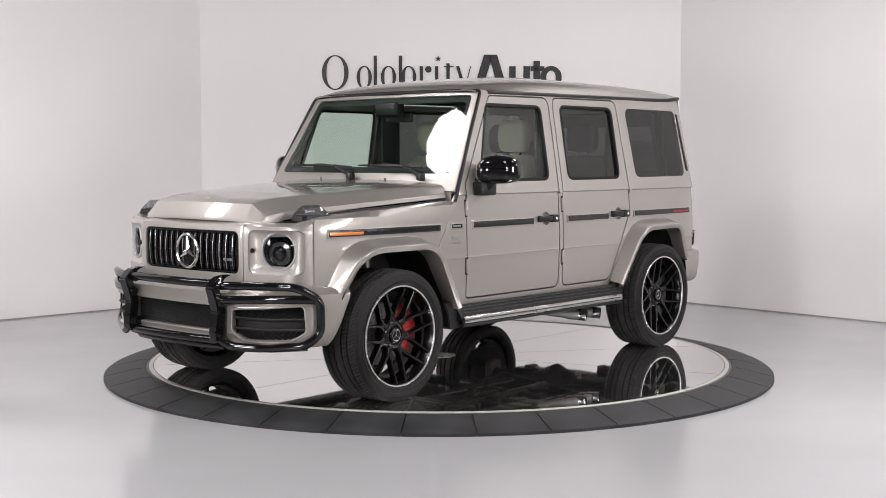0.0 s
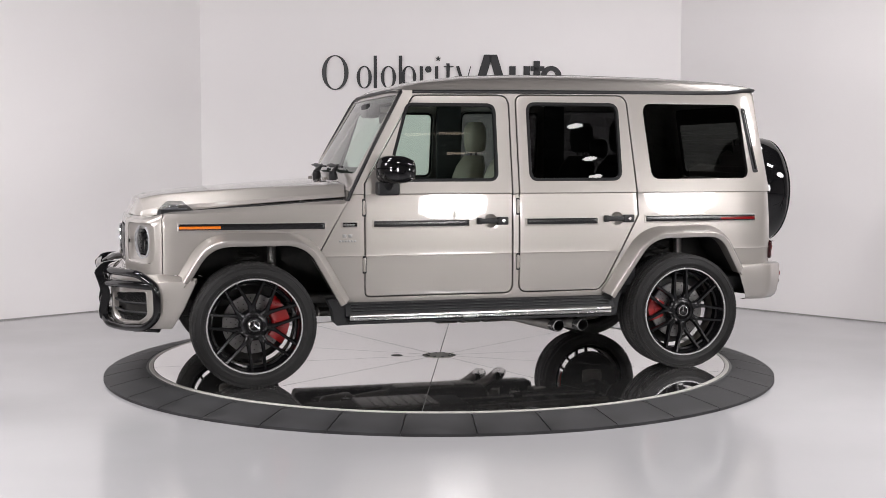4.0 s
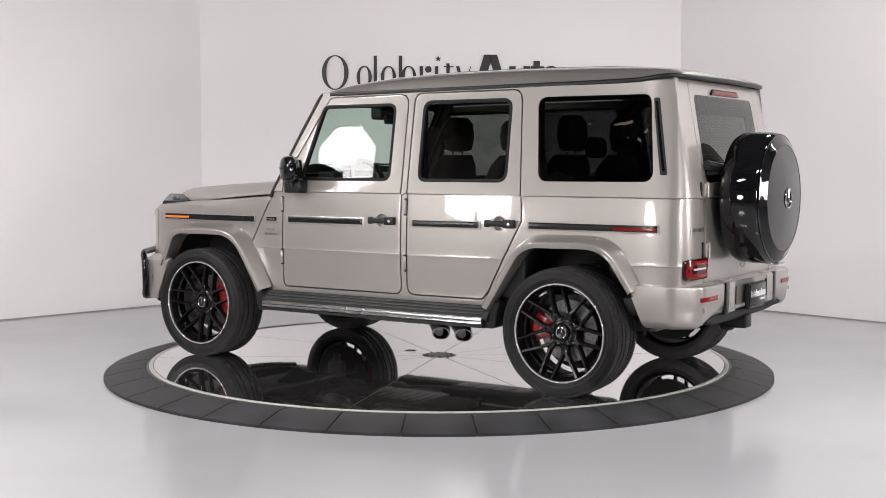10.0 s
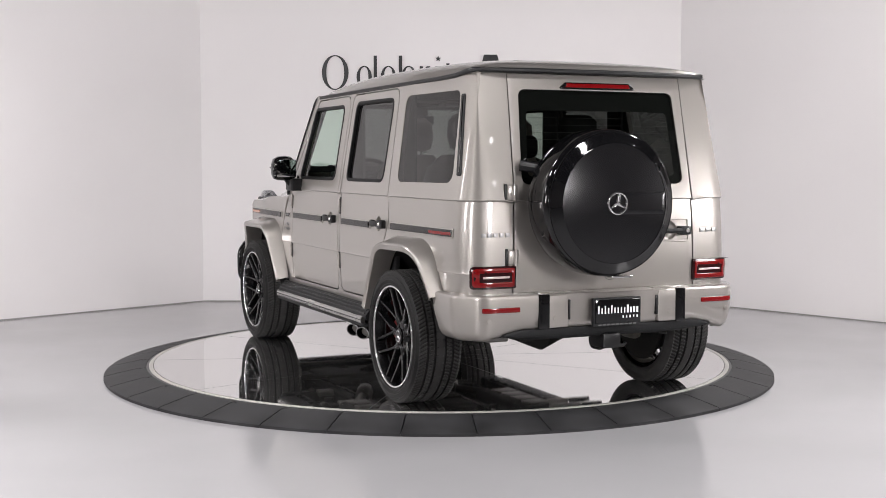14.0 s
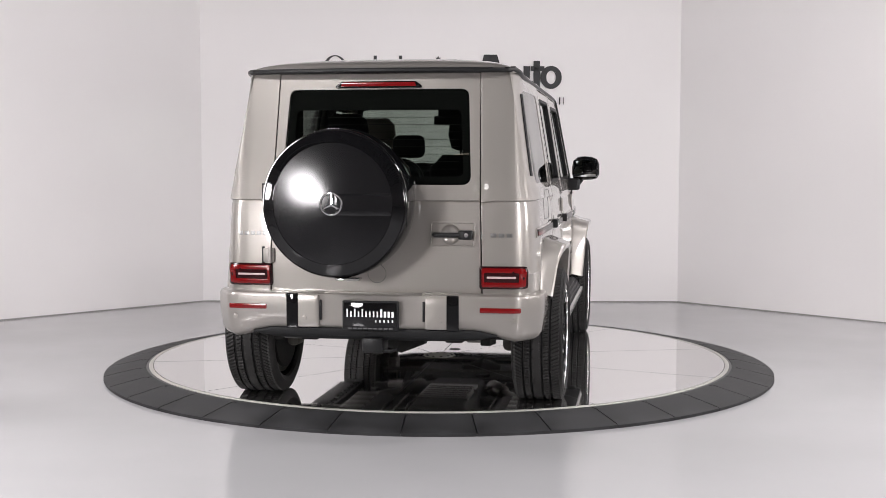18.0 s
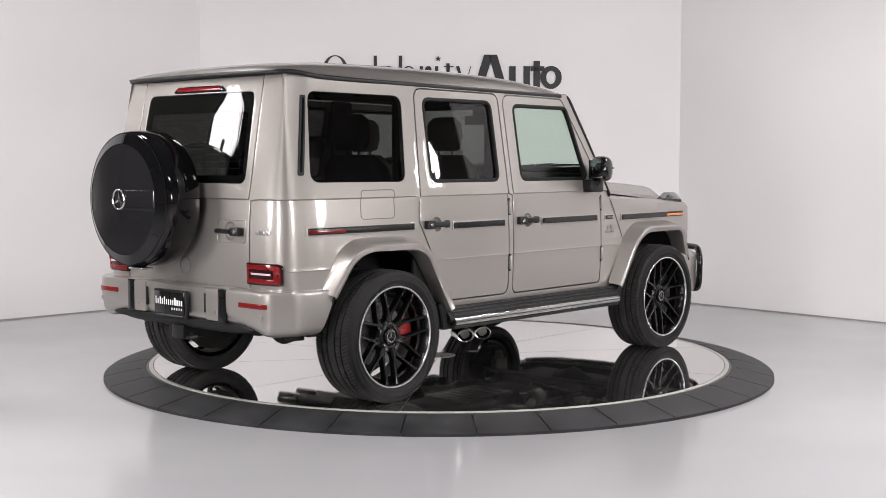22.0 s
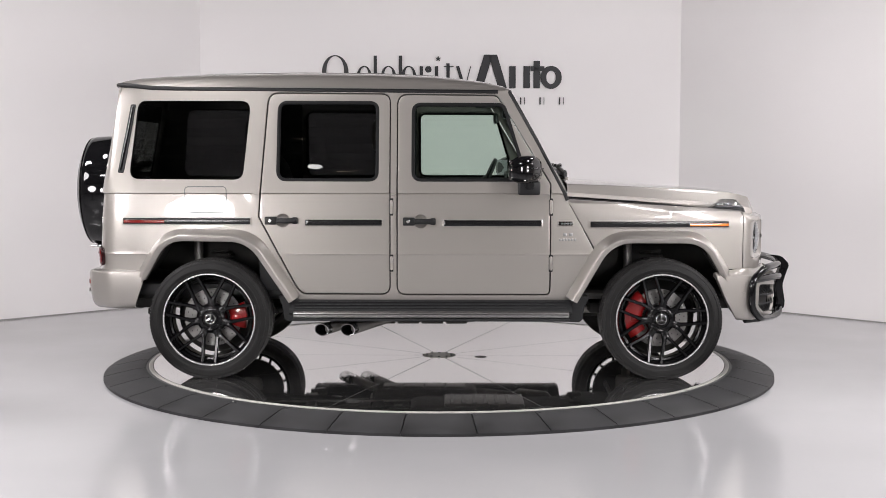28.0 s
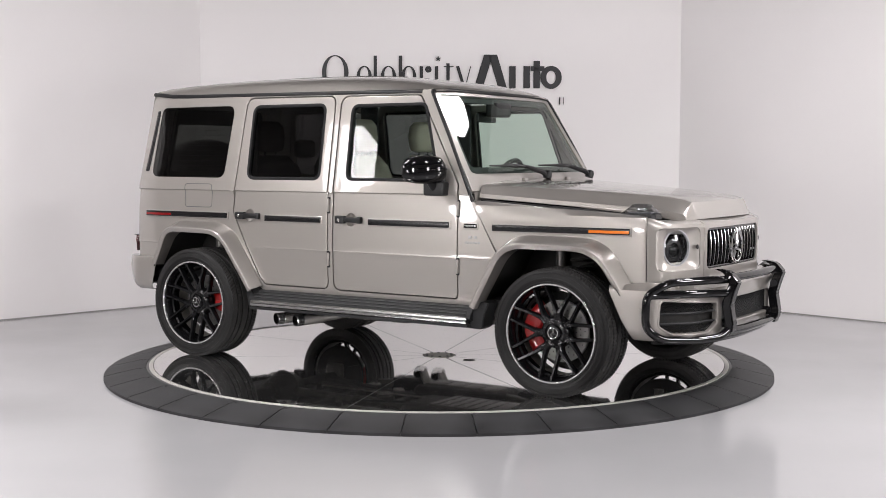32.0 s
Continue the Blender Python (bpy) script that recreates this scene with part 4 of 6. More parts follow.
        part("slat_glint", tube([(x - 0.0085 + 0.012 * (1 - ((z - 0.885) / 0.11) ** 2), y, z) for z in (0.786, 0.805, 0.84, 0.885, 0.93, 0.962, 0.984)], 0.0046, 6), "slat", sl, "thin chrome bar standing for the slat highlight")
    for z in (0.80, 0.87, 0.94):
        part("crossbar", tube([(gx(y) - 0.055, y, z) for y in np.linspace(-0.42, 0.42, 9)], 0.006, 6), "mesh", g)
    part("emblem_disc", lathe([(0, -0.02), (0.096, -0.02), (0.096, 0.0), (0.0, 0.006)], 40), "gloss", g).matrix_local = pose(2.214, 0, 0.880, 0, 0, -90)
    star(g, pose(2.226, 0, 0.880, 0, 0, -90), 0.096, 0.0095)
    part("grille_badge", block(2.196, 2.208, 0.300, 0.375, 0.836, 0.850, 0.003), "badge", g, "small silver badge bar")
    # turn signals on the fenders
    for s in (1, -1):
        t = new("turn_signal")
        t.parent = car
        t["label"] = "raised clear turn-signal lamp on the fender"
        rows = []
        for z, x0_, x1_, w in ((1.068, 1.790, 2.018, 0.064), (1.098, 1.798, 2.012, 0.060), (1.138, 1.850, 1.975, 0.044), (1.154, 1.864, 1.958, 0.032)):
            cy = 0.715 * s
            rows.append([(x0_, cy - w * 0.8, z), (x0_ + 0.02, cy - w, z), (x1_ - 0.02, cy - w, z), (x1_, cy - w * 0.7, z), (x1_, cy + w * 0.7, z), (x1_ - 0.02, cy + w, z), (x0_ + 0.02, cy + w, z), (x0_, cy + w * 0.8, z)])
        part("base", loft(rows[:2], True, True), "satin", t)
        bm = loft(rows[1:], True, True)
        bmesh.ops.bevel(bm, geom=bm.edges[:], offset=0.005, segments=2, affect="EDGES")
        part("lens", bm, "smoke", t, "clear raised lens")
        part("reflector", block(1.835, 1.985, 0.715 * s - 0.040, 0.715 * s + 0.040, 1.098, 1.108, 0.004), "grey_lens", t)
        part("bulb_cover", block(1.885, 1.945, 0.715 * s - 0.016, 0.715 * s + 0.016, 1.108, 1.130, 0.008), "silver", t)
    return panel


def tailgate():
    def face(y, z):
        u = u_at_y(abs(y))
        c, _ = plan(u)
        return (c.x - lean(z) * 1.18, y, z)
    gl = rpoly([(-0.497, 1.793, 0.045), (0.497, 1.793, 0.045), (0.522, 1.276, 0.05), (-0.522, 1.276, 0.05)], 7)
    out = [(-0.582, 0.693), (0.582, 0.693), (0.557, 1.880), (-0.557, 1.880)]
    bowl = [(-0.415 + 0.052 * math.cos(2 * math.pi * k / 28), 1.01 + 0.052 * math.sin(2 * math.pi * k / 28)) for k in range(28)]
    gate = part("tailgate", sheet(out, [gl, bowl], face, 0.03, 0.004, 0.06, CREASE[3:], -1), "paint", car, weighted=True)
    pane = lambda y, z: tuple(Vector(face(y, z)) + Vector((0.004, 0, 0)))
    # facing rearwards
    part("rear_window", sheet(inset(ccw(gl), -0.006), [], pane, 0.005, 0.001, 0.08, (), -1), "rear_glass", gate, "dark privacy rear window", sharp=12)
    inner = rpoly([(-0.455, 1.68, 0.03), (0.455, 1.68, 0.03), (0.478, 1.32, 0.03), (-0.478, 1.32, 0.03)], 5)
    part("window_border", sheet(inset(ccw(gl), 0.004), [inner], lambda y, z: tuple(Vector(face(y, z)) + Vector((0.012, 0, 0))), 0.002, 0.0005, 0.1, (), -1), "trim", gate)
    for k in range(8):
        z = 1.36 + 0.04 * k
        part("defroster_wire", tube([(face(y, z)[0] + 0.0135, y, z) for y in (-0.45, 0, 0.45)], 0.0012, 4), "seam", gate)
    b = extrude(rpoly([(-0.255, 1.800, 0.01), (0.255, 1.800, 0.01), (0.205, 1.836, 0.012), (-0.205, 1.836, 0.012)], 4), face, -0.002, 0.014, -1, 0.006)
    part("brake_light_housing", b, "gloss", gate)
    b = extrude(rpoly([(-0.212, 1.806, 0.004), (0.212, 1.806, 0.004), (0.200, 1.829, 0.004), (-0.200, 1.829, 0.004)], 3), face, 0.010, 0.0165, -1, 0.003)
    part("high_brake_light", b, "red", gate, "red high-level brake light")
    P = rpoly([(-0.305, 0.944, 0.02), (-0.550, 0.944, 0.02), (-0.550, 1.079, 0.02), (-0.305, 1.079, 0.02)], 5)
    part("handle_plate", sheet(P, [inset(ccw(P), 0.009)], lambda y, z: tuple(Vector(face(y, z)) - Vector((0.007, 0, 0))), 0.010, 0.003, 0.05, (), -1, False), "paint", gate)
    x = face(0.43, 1.0)[0]
    part("handle_dish", lathe([(0.055, -0.003), (0.048, -0.018), (0.032, -0.030), (0.0, -0.034)], 28), "paint", gate).matrix_local = pose(x, -0.415, 1.01, 0, 0, 90)
    part("gate_handle", tube(arc_path([(x, -0.328, 1.010), (x - 0.042, -0.335, 1.010, 0.02), (x - 0.045, -0.47, 1.010)]), 0.014, 10), "satin", gate, "black pull handle")
    part("gate_lock", block(x - 0.050, x, -0.538, -0.462, 0.985, 1.034, 0.010, 3), "satin", gate)
    part("lock_button", lathe([(0, 0), (0.013, 0), (0.012, 0.005), (0, 0.006)], 16), "silver", gate).matrix_local = pose(x - 0.050, -0.508, 1.010, 0, 0, 90)
    for z in (1.235, 0.888):
        x = face(0.59, z)[0]
        part("gate_hinge", block(x - 0.020, x + 0.01, 0.560, 0.622, z - 0.038, z + 0.038, 0.005), "paint", gate)
        part("hinge_pin", tube([(x - 0.022, 0.580, z - 0.043), (x - 0.022, 0.580, z + 0.043)], 0.011, 10), "paint", gate)
        part("hinge_gap", block(x - 0.006, x + 0.004, 0.618, 0.634, z - 0.046, z + 0.046, 0.003), "satin", gate)
    ringp = [(face(-0.02, 0.80)[0] - 0.001, -0.016 + 0.050 * math.cos(2 * math.pi * k / 28), 0.796 + 0.050 * math.sin(2 * math.pi * k / 28)) for k in range(28)]
    part("round_cover", tube(ringp, 0.0016, 6, True), "seam", gate)
    return gate


def spare():
    """Hard cover of the spare wheel on the tailgate."""
    s = new("spare_wheel_cover")
    s.parent = car
    s["label"] = "gloss black hard spare-wheel cover with a steel-rimmed face"
    m = pose(-2.268, 0.152, 1.182, 0, 0, 90)
    prof = [(0.30, -0.01), (0.378, 0.0), (0.391, 0.025), (0.395, 0.10), (0.392, 0.19), (0.385, 0.218), (0.374, 0.228)]
    part("cover_band", lathe(prof, 72), "gloss", s).matrix_local = m
    prof = [(0.374, 0.226), (0.376, 0.233), (0.368, 0.238), (0.345, 0.247), (0.322, 0.262), (0.318, 0.264)]
    part("cover_rim", lathe(prof, 72), "gloss", s).matrix_local = m
    prof = [(0.320, 0.258), (0.316, 0.2622), (0.26, 0.2682), (0.20, 0.2738), (0.12, 0.2799), (0.07, 0.2830), (0.04, 0.2843), (0.0, 0.2850)]
    part("cover_face", lathe(prof, 72), "cover", s, "gloss black face").matrix_local = m
    part("rim_band", tube([(0.379 * math.cos(2 * math.pi * k / 72), 0.229, 0.379 * math.sin(2 * math.pi * k / 72)) for k in range(72)], 0.0045, 6, True), "gloss", s).matrix_local = m
    P = rpoly([(-0.010, -0.060, 0.008), (-0.312, -0.060, 0.008), (-0.312, 0.056, 0.008), (-0.010, 0.056, 0.008)], 3)
    bm = sheet(ccw([(-p.x, p.y) for p in P]), [], lambda a, b: (-a, float(np.interp(math.hypot(a, b), (0.0, 0.04, 0.07, 0.12, 0.20, 0.26, 0.33), (0.2855, 0.2848, 0.2836, 0.2806, 0.2746, 0.2690, 0.262))), b), 0.006, 0.003, 0.05, (), 1)
    part("cover_plate", bm, "cover", s).matrix_local = m @ pose(0, 0, 0, 0, 0, 0)
    star(s, m @ pose(0, 0.287, 0), 0.056, 0.0055)
    part("cover_latch", block(-2.50, -2.42, 0.02, 0.15, 0.782, 0.794, 0.004), "chrome", s)
    part("spare_bracket", block(-2.26, -2.17, 0.02, 0.28, 1.05, 1.30, 0.02), "satin", s)
    part("bracket_arm", tube([(-2.19, 0.54, 1.38), (-2.24, 0.42, 1.36), (-2.25, 0.30, 1.25)], 0.03, 8), "satin", s)


def flares():
    """Flared wheel-arch lips."""
    for name, A, y1 in (("front_flare", ARCH_F, 0.998), ("rear_flare", ARCH_R, 0.998)):
        inner = rpoly(A, 12)
        inner = [q for a_, b_ in zip(inner, inner[1:]) for q in dense([a_, b_], 0.04)[:max(1, math.ceil((b_ - a_).length / 0.04))]] + [inner[-1]]
        n = len(inner)
        rows = []
        for i in range(n):
            a, b = inner[max(i - 1, 0)], inner[min(i + 1, n - 1)]
            t = (b - a).normalized()
            o = Vector((t.y, -t.x))
            if o.y < 0 and abs(o.y) > 0.3:
                o = -o
            cx = 1.445 if name == "front_flare" else -1.445
            if o.dot(inner[i] - Vector((cx, 0.5))) < 0:
                o = -o
            p = inner[i]
            far = i / (n - 1) if name == "front_flare" else 1 - i / (n - 1)
            end = min(1, far * 3.2)
            yb = (nose_face(p.x, 0.8) if name == "front_flare" else side_face(p.x, 0.85))[1]
            yo = min(yb + (y1 - yb) * (0.55 + 0.45 * end), y1 - 0.03 * max(0, far - 0.7) / 0.3)
            prof = [(-0.046, yb - 0.002), (-0.043, yb + 0.012), (-0.026, yb + 0.45 * (yo - yb)), (-0.012, yb + 0.86 * (yo - yb)), (-0.006, yo - 0.004), (0.0, yo), (0.004, yo - 0.001), (0.026, yo - 0.006), (0.030, yo - 0.010), (0.031, yo - 0.05), (0.027, yb - 0.03)]
            rows.append([(p.x - o.x * d, y, p.y - o.y * d) for d, y in prof])
        pair(name, loft(rows), "paint", car, sharp=42)
        # dark wheel well behind
        well = []
        for i in range(n):
            p = inner[i]
            well.append([(p.x, 0.93, p.y - 0.03), (p.x, 0.45, p.y + 0.02)])
        pair("wheel_well", loft(well), "dark", car)
        c = bmesh.new()
        c.faces.new([c.verts.new((p.x, 0.46, p.y + 0.02)) for p in inner])
        pair("well_wall", c, "dark", car)


def wheel(x, y, s, front, turn):
    dish = 0.012
    w = new("wheel")
    w.parent = car
    w.matrix_local = (pose(x, y, 0.3845) if s > 0 else pose(x, y, 0.3845, 0, 0, 180)) @ Matrix.Diagonal((0.949, 0.99, 0.949, 1))
    w["label"] = "low-profile tyre on a satin black cross-spoke rim with a silver lip"
    R, h, out = 0.4105, 0.128, 0.022
    side_l = [(0.308, -h + 0.016), (0.317, -h + 0.001), (0.345, -h - 0.010), (0.374, -h - 0.004), (0.394, -h + 0.006), (0.4015, -h + 0.014)]
    side_r = [(r, -q + out) for r, q in side_l[::-1]]
    # tread: five ribs between four deep grooves, cut across by narrow sipes
    ribs = [(-0.120, -0.072, 0, 4), (-0.061, -0.026, 1, 4), (-0.015, 0.037, 0, 0), (0.048, 0.083, 3, 4), (0.094, 0.142, 2, 4)]
    N = 440
    rows = []
    for k in range(N):
        a = 2 * math.pi * k / N
        ring = [(r, q) for r, q in side_l]
        for q0, q1, ph, per in ribs:
            for j, q in enumerate((q0, q0 + 0.002, q0 + 0.012, (q0 + q1) / 2, q1 - 0.012, q1 - 0.002, q1)):
                mid = q - out / 2
                slant = (1 if mid < 0 else -1) * (q - (q0 + q1) / 2) / 0.05 * 3.5
                edge = per == 0 and j not in (1, 2, 4, 5)
                cut = (per and (k + ph + round(slant)) % per == 0) or (per == 0 and j in (1, 5) and k % 8 == 0)
                drop = 0.005 * (mid / (h + out / 2)) ** 2
                rr = R - drop - (0.009 if cut and not edge else 0)
                if j in (0, 6):
                    rr = R - drop - 0.0115
                ring.append((rr, q))
        ring += side_r
        rows.append([(r * math.cos(a), q, r * math.sin(a)) for r, q in ring])
    rows.append(rows[0])
    bm = loft(rows)
    bmesh.ops.remove_doubles(bm, verts=bm.verts, dist=1e-6)
    part("tyre", bm, "tyre", w, "black all-season road tyre with a ribbed tread", sharp=32)
    for r0, rr in ((0.382, 0.0016), (0.352, 0.0014), (0.326, 0.002)):
        yy = h + out + 0.0095 - (0.007 if r0 > 0.37 else 0.004 if r0 < 0.33 else 0)
        part("sidewall_rib", tube([(r0 * math.cos(2 * math.pi * k / 64), yy, r0 * math.sin(2 * math.pi * k / 64)) for k in range(64)], rr, 5, True), "sidewall", w)
    # rim barrel, lip
    rim = part("rim", lathe([(0.296, -h + 0.02), (0.284, -h + 0.03), (0.276, -0.06), (0.276, 0.06), (0.290, 0.115), (0.298, 0.136), (0.302, 0.143)], 72), "rim", w)
    # inside of the barrel in plain grey, paler than the outer rim
    part("barrel_inside", lathe([(0.2755, 0.02), (0.2755, -0.06), (0.2835, -h + 0.031), (0.2955, -h + 0.021)], 72), "cast_grey", rim)
    part("barrel_step", lathe([(0.277, 0.070), (0.268, 0.074), (0.268, 0.082), (0.281, 0.088)], 72), "rim", rim)
    part("rim_lip", lathe([(0.3010, 0.134), (0.3025, 0.1480), (0.3045, 0.1510), (0.3125, 0.1510), (0.3155, 0.148), (0.3155, 0.128)], 96), "lip", rim, "machined silver rim lip")
    part("hub_cone", lathe([(r, q + dish) for r, q in ((0.104, 0.020), (0.103, 0.058), (0.094, 0.076), (0.074, 0.086), (0.060, 0.088), (0.056, 0.080), (0.050, 0.080), (0.047, 0.092), (0.040, 0.096), (0.0, 0.096))], 48), "rim", rim)
    for k in range(7):
        a = radians(turn + 360 / 7 * k)

        def at(r, q, yy):
            return (r * math.cos(a + q), yy, r * math.sin(a + q))
        for d in (-1, 1):
            rows = []
            for r, q, wd, yy, dp in ((0.078, 0.03, 0.026, 0.092, 0.045), (0.108, 0.050, 0.0185, 0.094, 0.045), (0.136, 0.090, 0.0140, 0.099, 0.040), (0.175, 0.175, 0.0115, 0.106, 0.038), (0.230, 0.252, 0.0108, 0.118, 0.038), (0.280, 0.295, 0.0110, 0.130, 0.042), (0.298, 0.307, 0.0130, 0.135, 0.046)):
                c = Vector(at(r, d * q, yy))
                t = Vector((-math.sin(a + d * q), 0, math.cos(a + d * q)))
                rows.append([c - t * wd - Vector((0, dp, 0)), c - t * wd - Vector((0, 0.007, 0)), c - t * (wd * 0.62), c + t * (wd * 0.62), c + t * wd - Vector((0, 0.007, 0)), c + t * wd - Vector((0, dp, 0))])
            part("spoke", loft(rows, True, True), "rim", rim, sharp=45)
        bm = lathe([(0, 0), (0.008, 0), (0.008, 0.006), (0.0, 0.008)], 8, (0.066 * math.cos(a + 0.45), 0.084 + dish, 0.066 * math.sin(a + 0.45)))
        part("wheel_bolt", bm, "rim", rim)
    star(rim, pose(0, 0.098 + dish, 0), 0.034, 0.0035, "hub_emblem")
    # brake
    disc = part("brake_disc", lathe([(0.085, -0.01), (0.196, -0.01), (0.198, 0.0), (0.196, 0.010), (0.085, 0.010), (0.08, 0.02), (0.0, 0.02)], 56), "steel", w)
    hole = lathe([(0, 0), (0.0042, 0), (0.0042, 0.001), (0, 0.001)], 8)
    h0 = None
    for k in range(24):
        a = 2 * math.pi * k / 24
        for j, r in enumerate((0.112, 0.142, 0.172)):
            m = pose(r * math.cos(a + 0.1 * j), 0.0105, r * math.sin(a + 0.1 * j))
            if h0 is None:
                h0 = part("vent_hole", hole, "dark", disc)
                h0.matrix_local = m
            else:
                share("vent_hole", h0, m, disc)
    fwd = (-1 if front else 1) * s
    rows = []
    for k in range(9):
        a = math.pi * (0.0 if fwd > 0 else 1.0) + radians((-44 + 88 * k / 8) * (1.0 if front else 0.52)) + radians(8 if front else 4) * (1 if fwd > 0 else -1) * 1.0
        e = 0.84 + 0.16 * math.sin(math.pi * k / 8)
        c, q = math.cos(a), math.sin(a)
        rows.append([(r * c, yy, r * q) for r, yy in ((0.125, -0.02), (0.120, 0.030), (0.135, 0.046 * e), (0.175, 0.052 * e), (0.212 * e + 0.03, 0.046 * e), (0.238, 0.02), (0.236, -0.02))])
    cal = part("brake_caliper", loft(rows, True, True), "caliper", w, "red brake caliper", sharp=50)
    part("caliper_bridge", block(fwd * 0.14, fwd * 0.20, 0.036, 0.056, -0.02, 0.02, 0.006) if fwd > 0 else block(-0.20, -0.14, 0.036, 0.056, -0.02, 0.02, 0.006), "caliper", cal)
    rs, ys = (0.262, -0.112) if front else (0.256, -0.108)
    part("dust_shield", lathe([(0.0, ys), (rs - 0.008, ys), (rs, ys + 0.008), (rs - 0.005, ys - 0.010), (0.0, ys - 0.012)], 40), "dark", w)
    part("axle_hub", lathe([(0, -0.2), (0.06, -0.2), (0.075, -0.05), (0.08, 0.015), (0, 0.02)], 24), "dark", w)
    return w


def bumper_skin(plan_pts, prof, name, material, label, side=1, rake=0.0):
    """Sweeps an upright profile (inset, z) round a plan outline and mirrors it into one mesh."""
    P = rpoly(plan_pts, 6)
    P = dense([Vector(p) for p in P], 0.05)
    cut = [i for i, p in enumerate(P) if (p - Vector(plan_pts[-1][:2])).length < 1e-6][0]
    P = P[:cut + 1]
    full = P + [Vector((p.x, -p.y)) for p in P[-2::-1]]
    rows = []
    for i, p in enumerate(full):
        a, b = full[max(i - 1, 0)], full[min(i + 1, len(full) - 1)]
        t = (b - a).normalized()
        n = Vector((t.y, -t.x))
        if n.dot(p) < 0:
            n = -n
        k = rake * max(0, min(1, (p.x + 2.06) / 0.19))
        rows.append([(p.x + n.x * d - k * (0.69 - z), p.y + n.y * d, z) for d, z in prof(p)])
    return part(name, loft(rows), material, car, label, sharp=34, weighted=True)


def rear_bumper():
    pl = [(-1.865, 0.916), (-2.125, 0.912, 0.14), (-2.280, 0.800, 0.12), (-2.288, 0.45), (-2.29, 0.0)]

    def prof(p):
        q = max(0, min(1, (0.80 - abs(p.y)) / 0.26))
        low = 0.440 + 0.045 * q * q * (3 - 2 * q)
        mid = 0.012 if abs(p.y) < 0.30 and p.x < -2.2 else 0.0
        return [(-0.10, 0.694), (-0.022, 0.692), (-0.006, 0.686), (-mid, 0.672), (-mid, 0.600), (-mid - 0.004, 0.560), (-0.014, low + 0.05), (-0.028, low + 0.022), (-0.050, low + 0.004), (-0.07, low), (-0.12, low)]
    b = bumper_skin(pl, prof, "rear_bumper", "paint", "painted rear bumper", 1, 0.38)
    rows = []
    for y in np.linspace(-0.700, 0.700, 21):
        x = -2.262 + 0.03 * abs(y / 0.70) ** 6
        lo = 0.436 + 0.040 * abs(y / 0.70) ** 7
        rows.append([(x, y, 0.500), (x, y, 0.462), (x + 0.012, y, lo + 0.008), (x + 0.03, y, lo), (x + 0.12, y, lo), (x + 0.12, y, 0.500)])
    part("valance", loft(rows, True, True), "plastic", b, "black plastic lower valance", sharp=40)

    edge = [p for p in rpoly(pl, 6) if p.x < -2.12][::-1]

    def back(y, z):
        return (float(np.interp(abs(y), [p.y for p in edge], [p.x for p in edge])), y, z)
    for s in (1, -1):
        cen = 0.440 * s
        part("bumper_pad", extrude(rpoly([(cen - 0.033, 0.500, 0.006), (cen + 0.033, 0.500, 0.006), (cen + 0.033, 0.688, 0.006), (cen - 0.033, 0.688, 0.006)], 3), back, -0.01, 0.006, -1, 0.004), "gloss", b, "gloss black insert")
        cen = 0.365 * s
        part("bumper_block", extrude(rpoly([(cen - 0.075, 0.505, 0.012), (cen + 0.075, 0.505, 0.012), (cen + 0.075, 0.682, 0.012), (cen - 0.075, 0.682, 0.012)], 3), back, -0.03, 0.002, -1, 0.006), "paint", b)
        part("step_top", block(-2.27, -2.16, 0.27 * s if s > 0 else -0.47, 0.47 if s > 0 else -0.27, 0.690, 0.698, 0.004), "paint", b)
        part("bumper_cheek", block(-2.292, -2.262, 0.283 * s - 0.006, 0.283 * s + 0.006, 0.545, 0.655, 0.004), "satin", b)
        a0, a1 = (0.585, 0.800)
        pts = rpoly([(a0 * s, 0.600, 0.006), (a1 * s, 0.600, 0.006), (a1 * s, 0.627, 0.006), (a0 * s, 0.627, 0.006)], 3)
        part("reflector", extrude(ccw(pts), back, -0.004, 0.006, -1, 0.002), "red", b, "red rear reflector")
        for y, z in ((0.765, 0.556), (0.372, 0.556)):
            part("parking_sensor", lathe([(0, 0), (0.0135, 0), (0.013, 0.003), (0.010, 0.0035), (0.0, 0.003)], 18), "paint", b).matrix_local = pose(back(y, z)[0] - (0.002 if y < 0.5 else 0), y * s, z, 0, 0, 90)
        part("parking_sensor", lathe([(0, 0), (0.0135, 0), (0.013, 0.003), (0.010, 0.0035), (0.0, 0.003)], 18), "paint", b).matrix_local = pose(-2.035, 0.898 * s, 0.556, 0, 0, 0 if s > 0 else 180)
        # tail lamp
        t = new("tail_lamp")
        t.parent = car
        t["label"] = "red tail lamp with a pale bar in a dark frame"

        def tf(a, z):
            q = side_face(a, z)
            return q if s > 0 else (q[0], -q[1], q[2])
        ua, ub = u_at_y(0.573), u_at_y(0.822)
        P = rpoly([(ua, 0.721, 0.012), (ub, 0.721, 0.02), (ub, 0.843, 0.03), (ua, 0.843, 0.012)], 4)
        sd = -1 if s > 0 else 1
        part("lamp_frame", extrude(P, tf, -0.004, 0.018, sd, 0.006), "red_dark", t)
        P = rpoly([(ua + 0.012, 0.731, 0.01), (ub - 0.014, 0.731, 0.02), (ub - 0.014, 0.833, 0.026), (ua + 0.012, 0.833, 0.01)], 4)
        hole = rpoly([(ua + 0.026, 0.757, 0.006), (ub - 0.05, 0.757, 0.006), (ub - 0.05, 0.809, 0.006), (ua + 0.026, 0.809, 0.006)], 3)

        def tf2(a, z):
            p = Vector(tf(a, z))
            n = plan(a)[1]
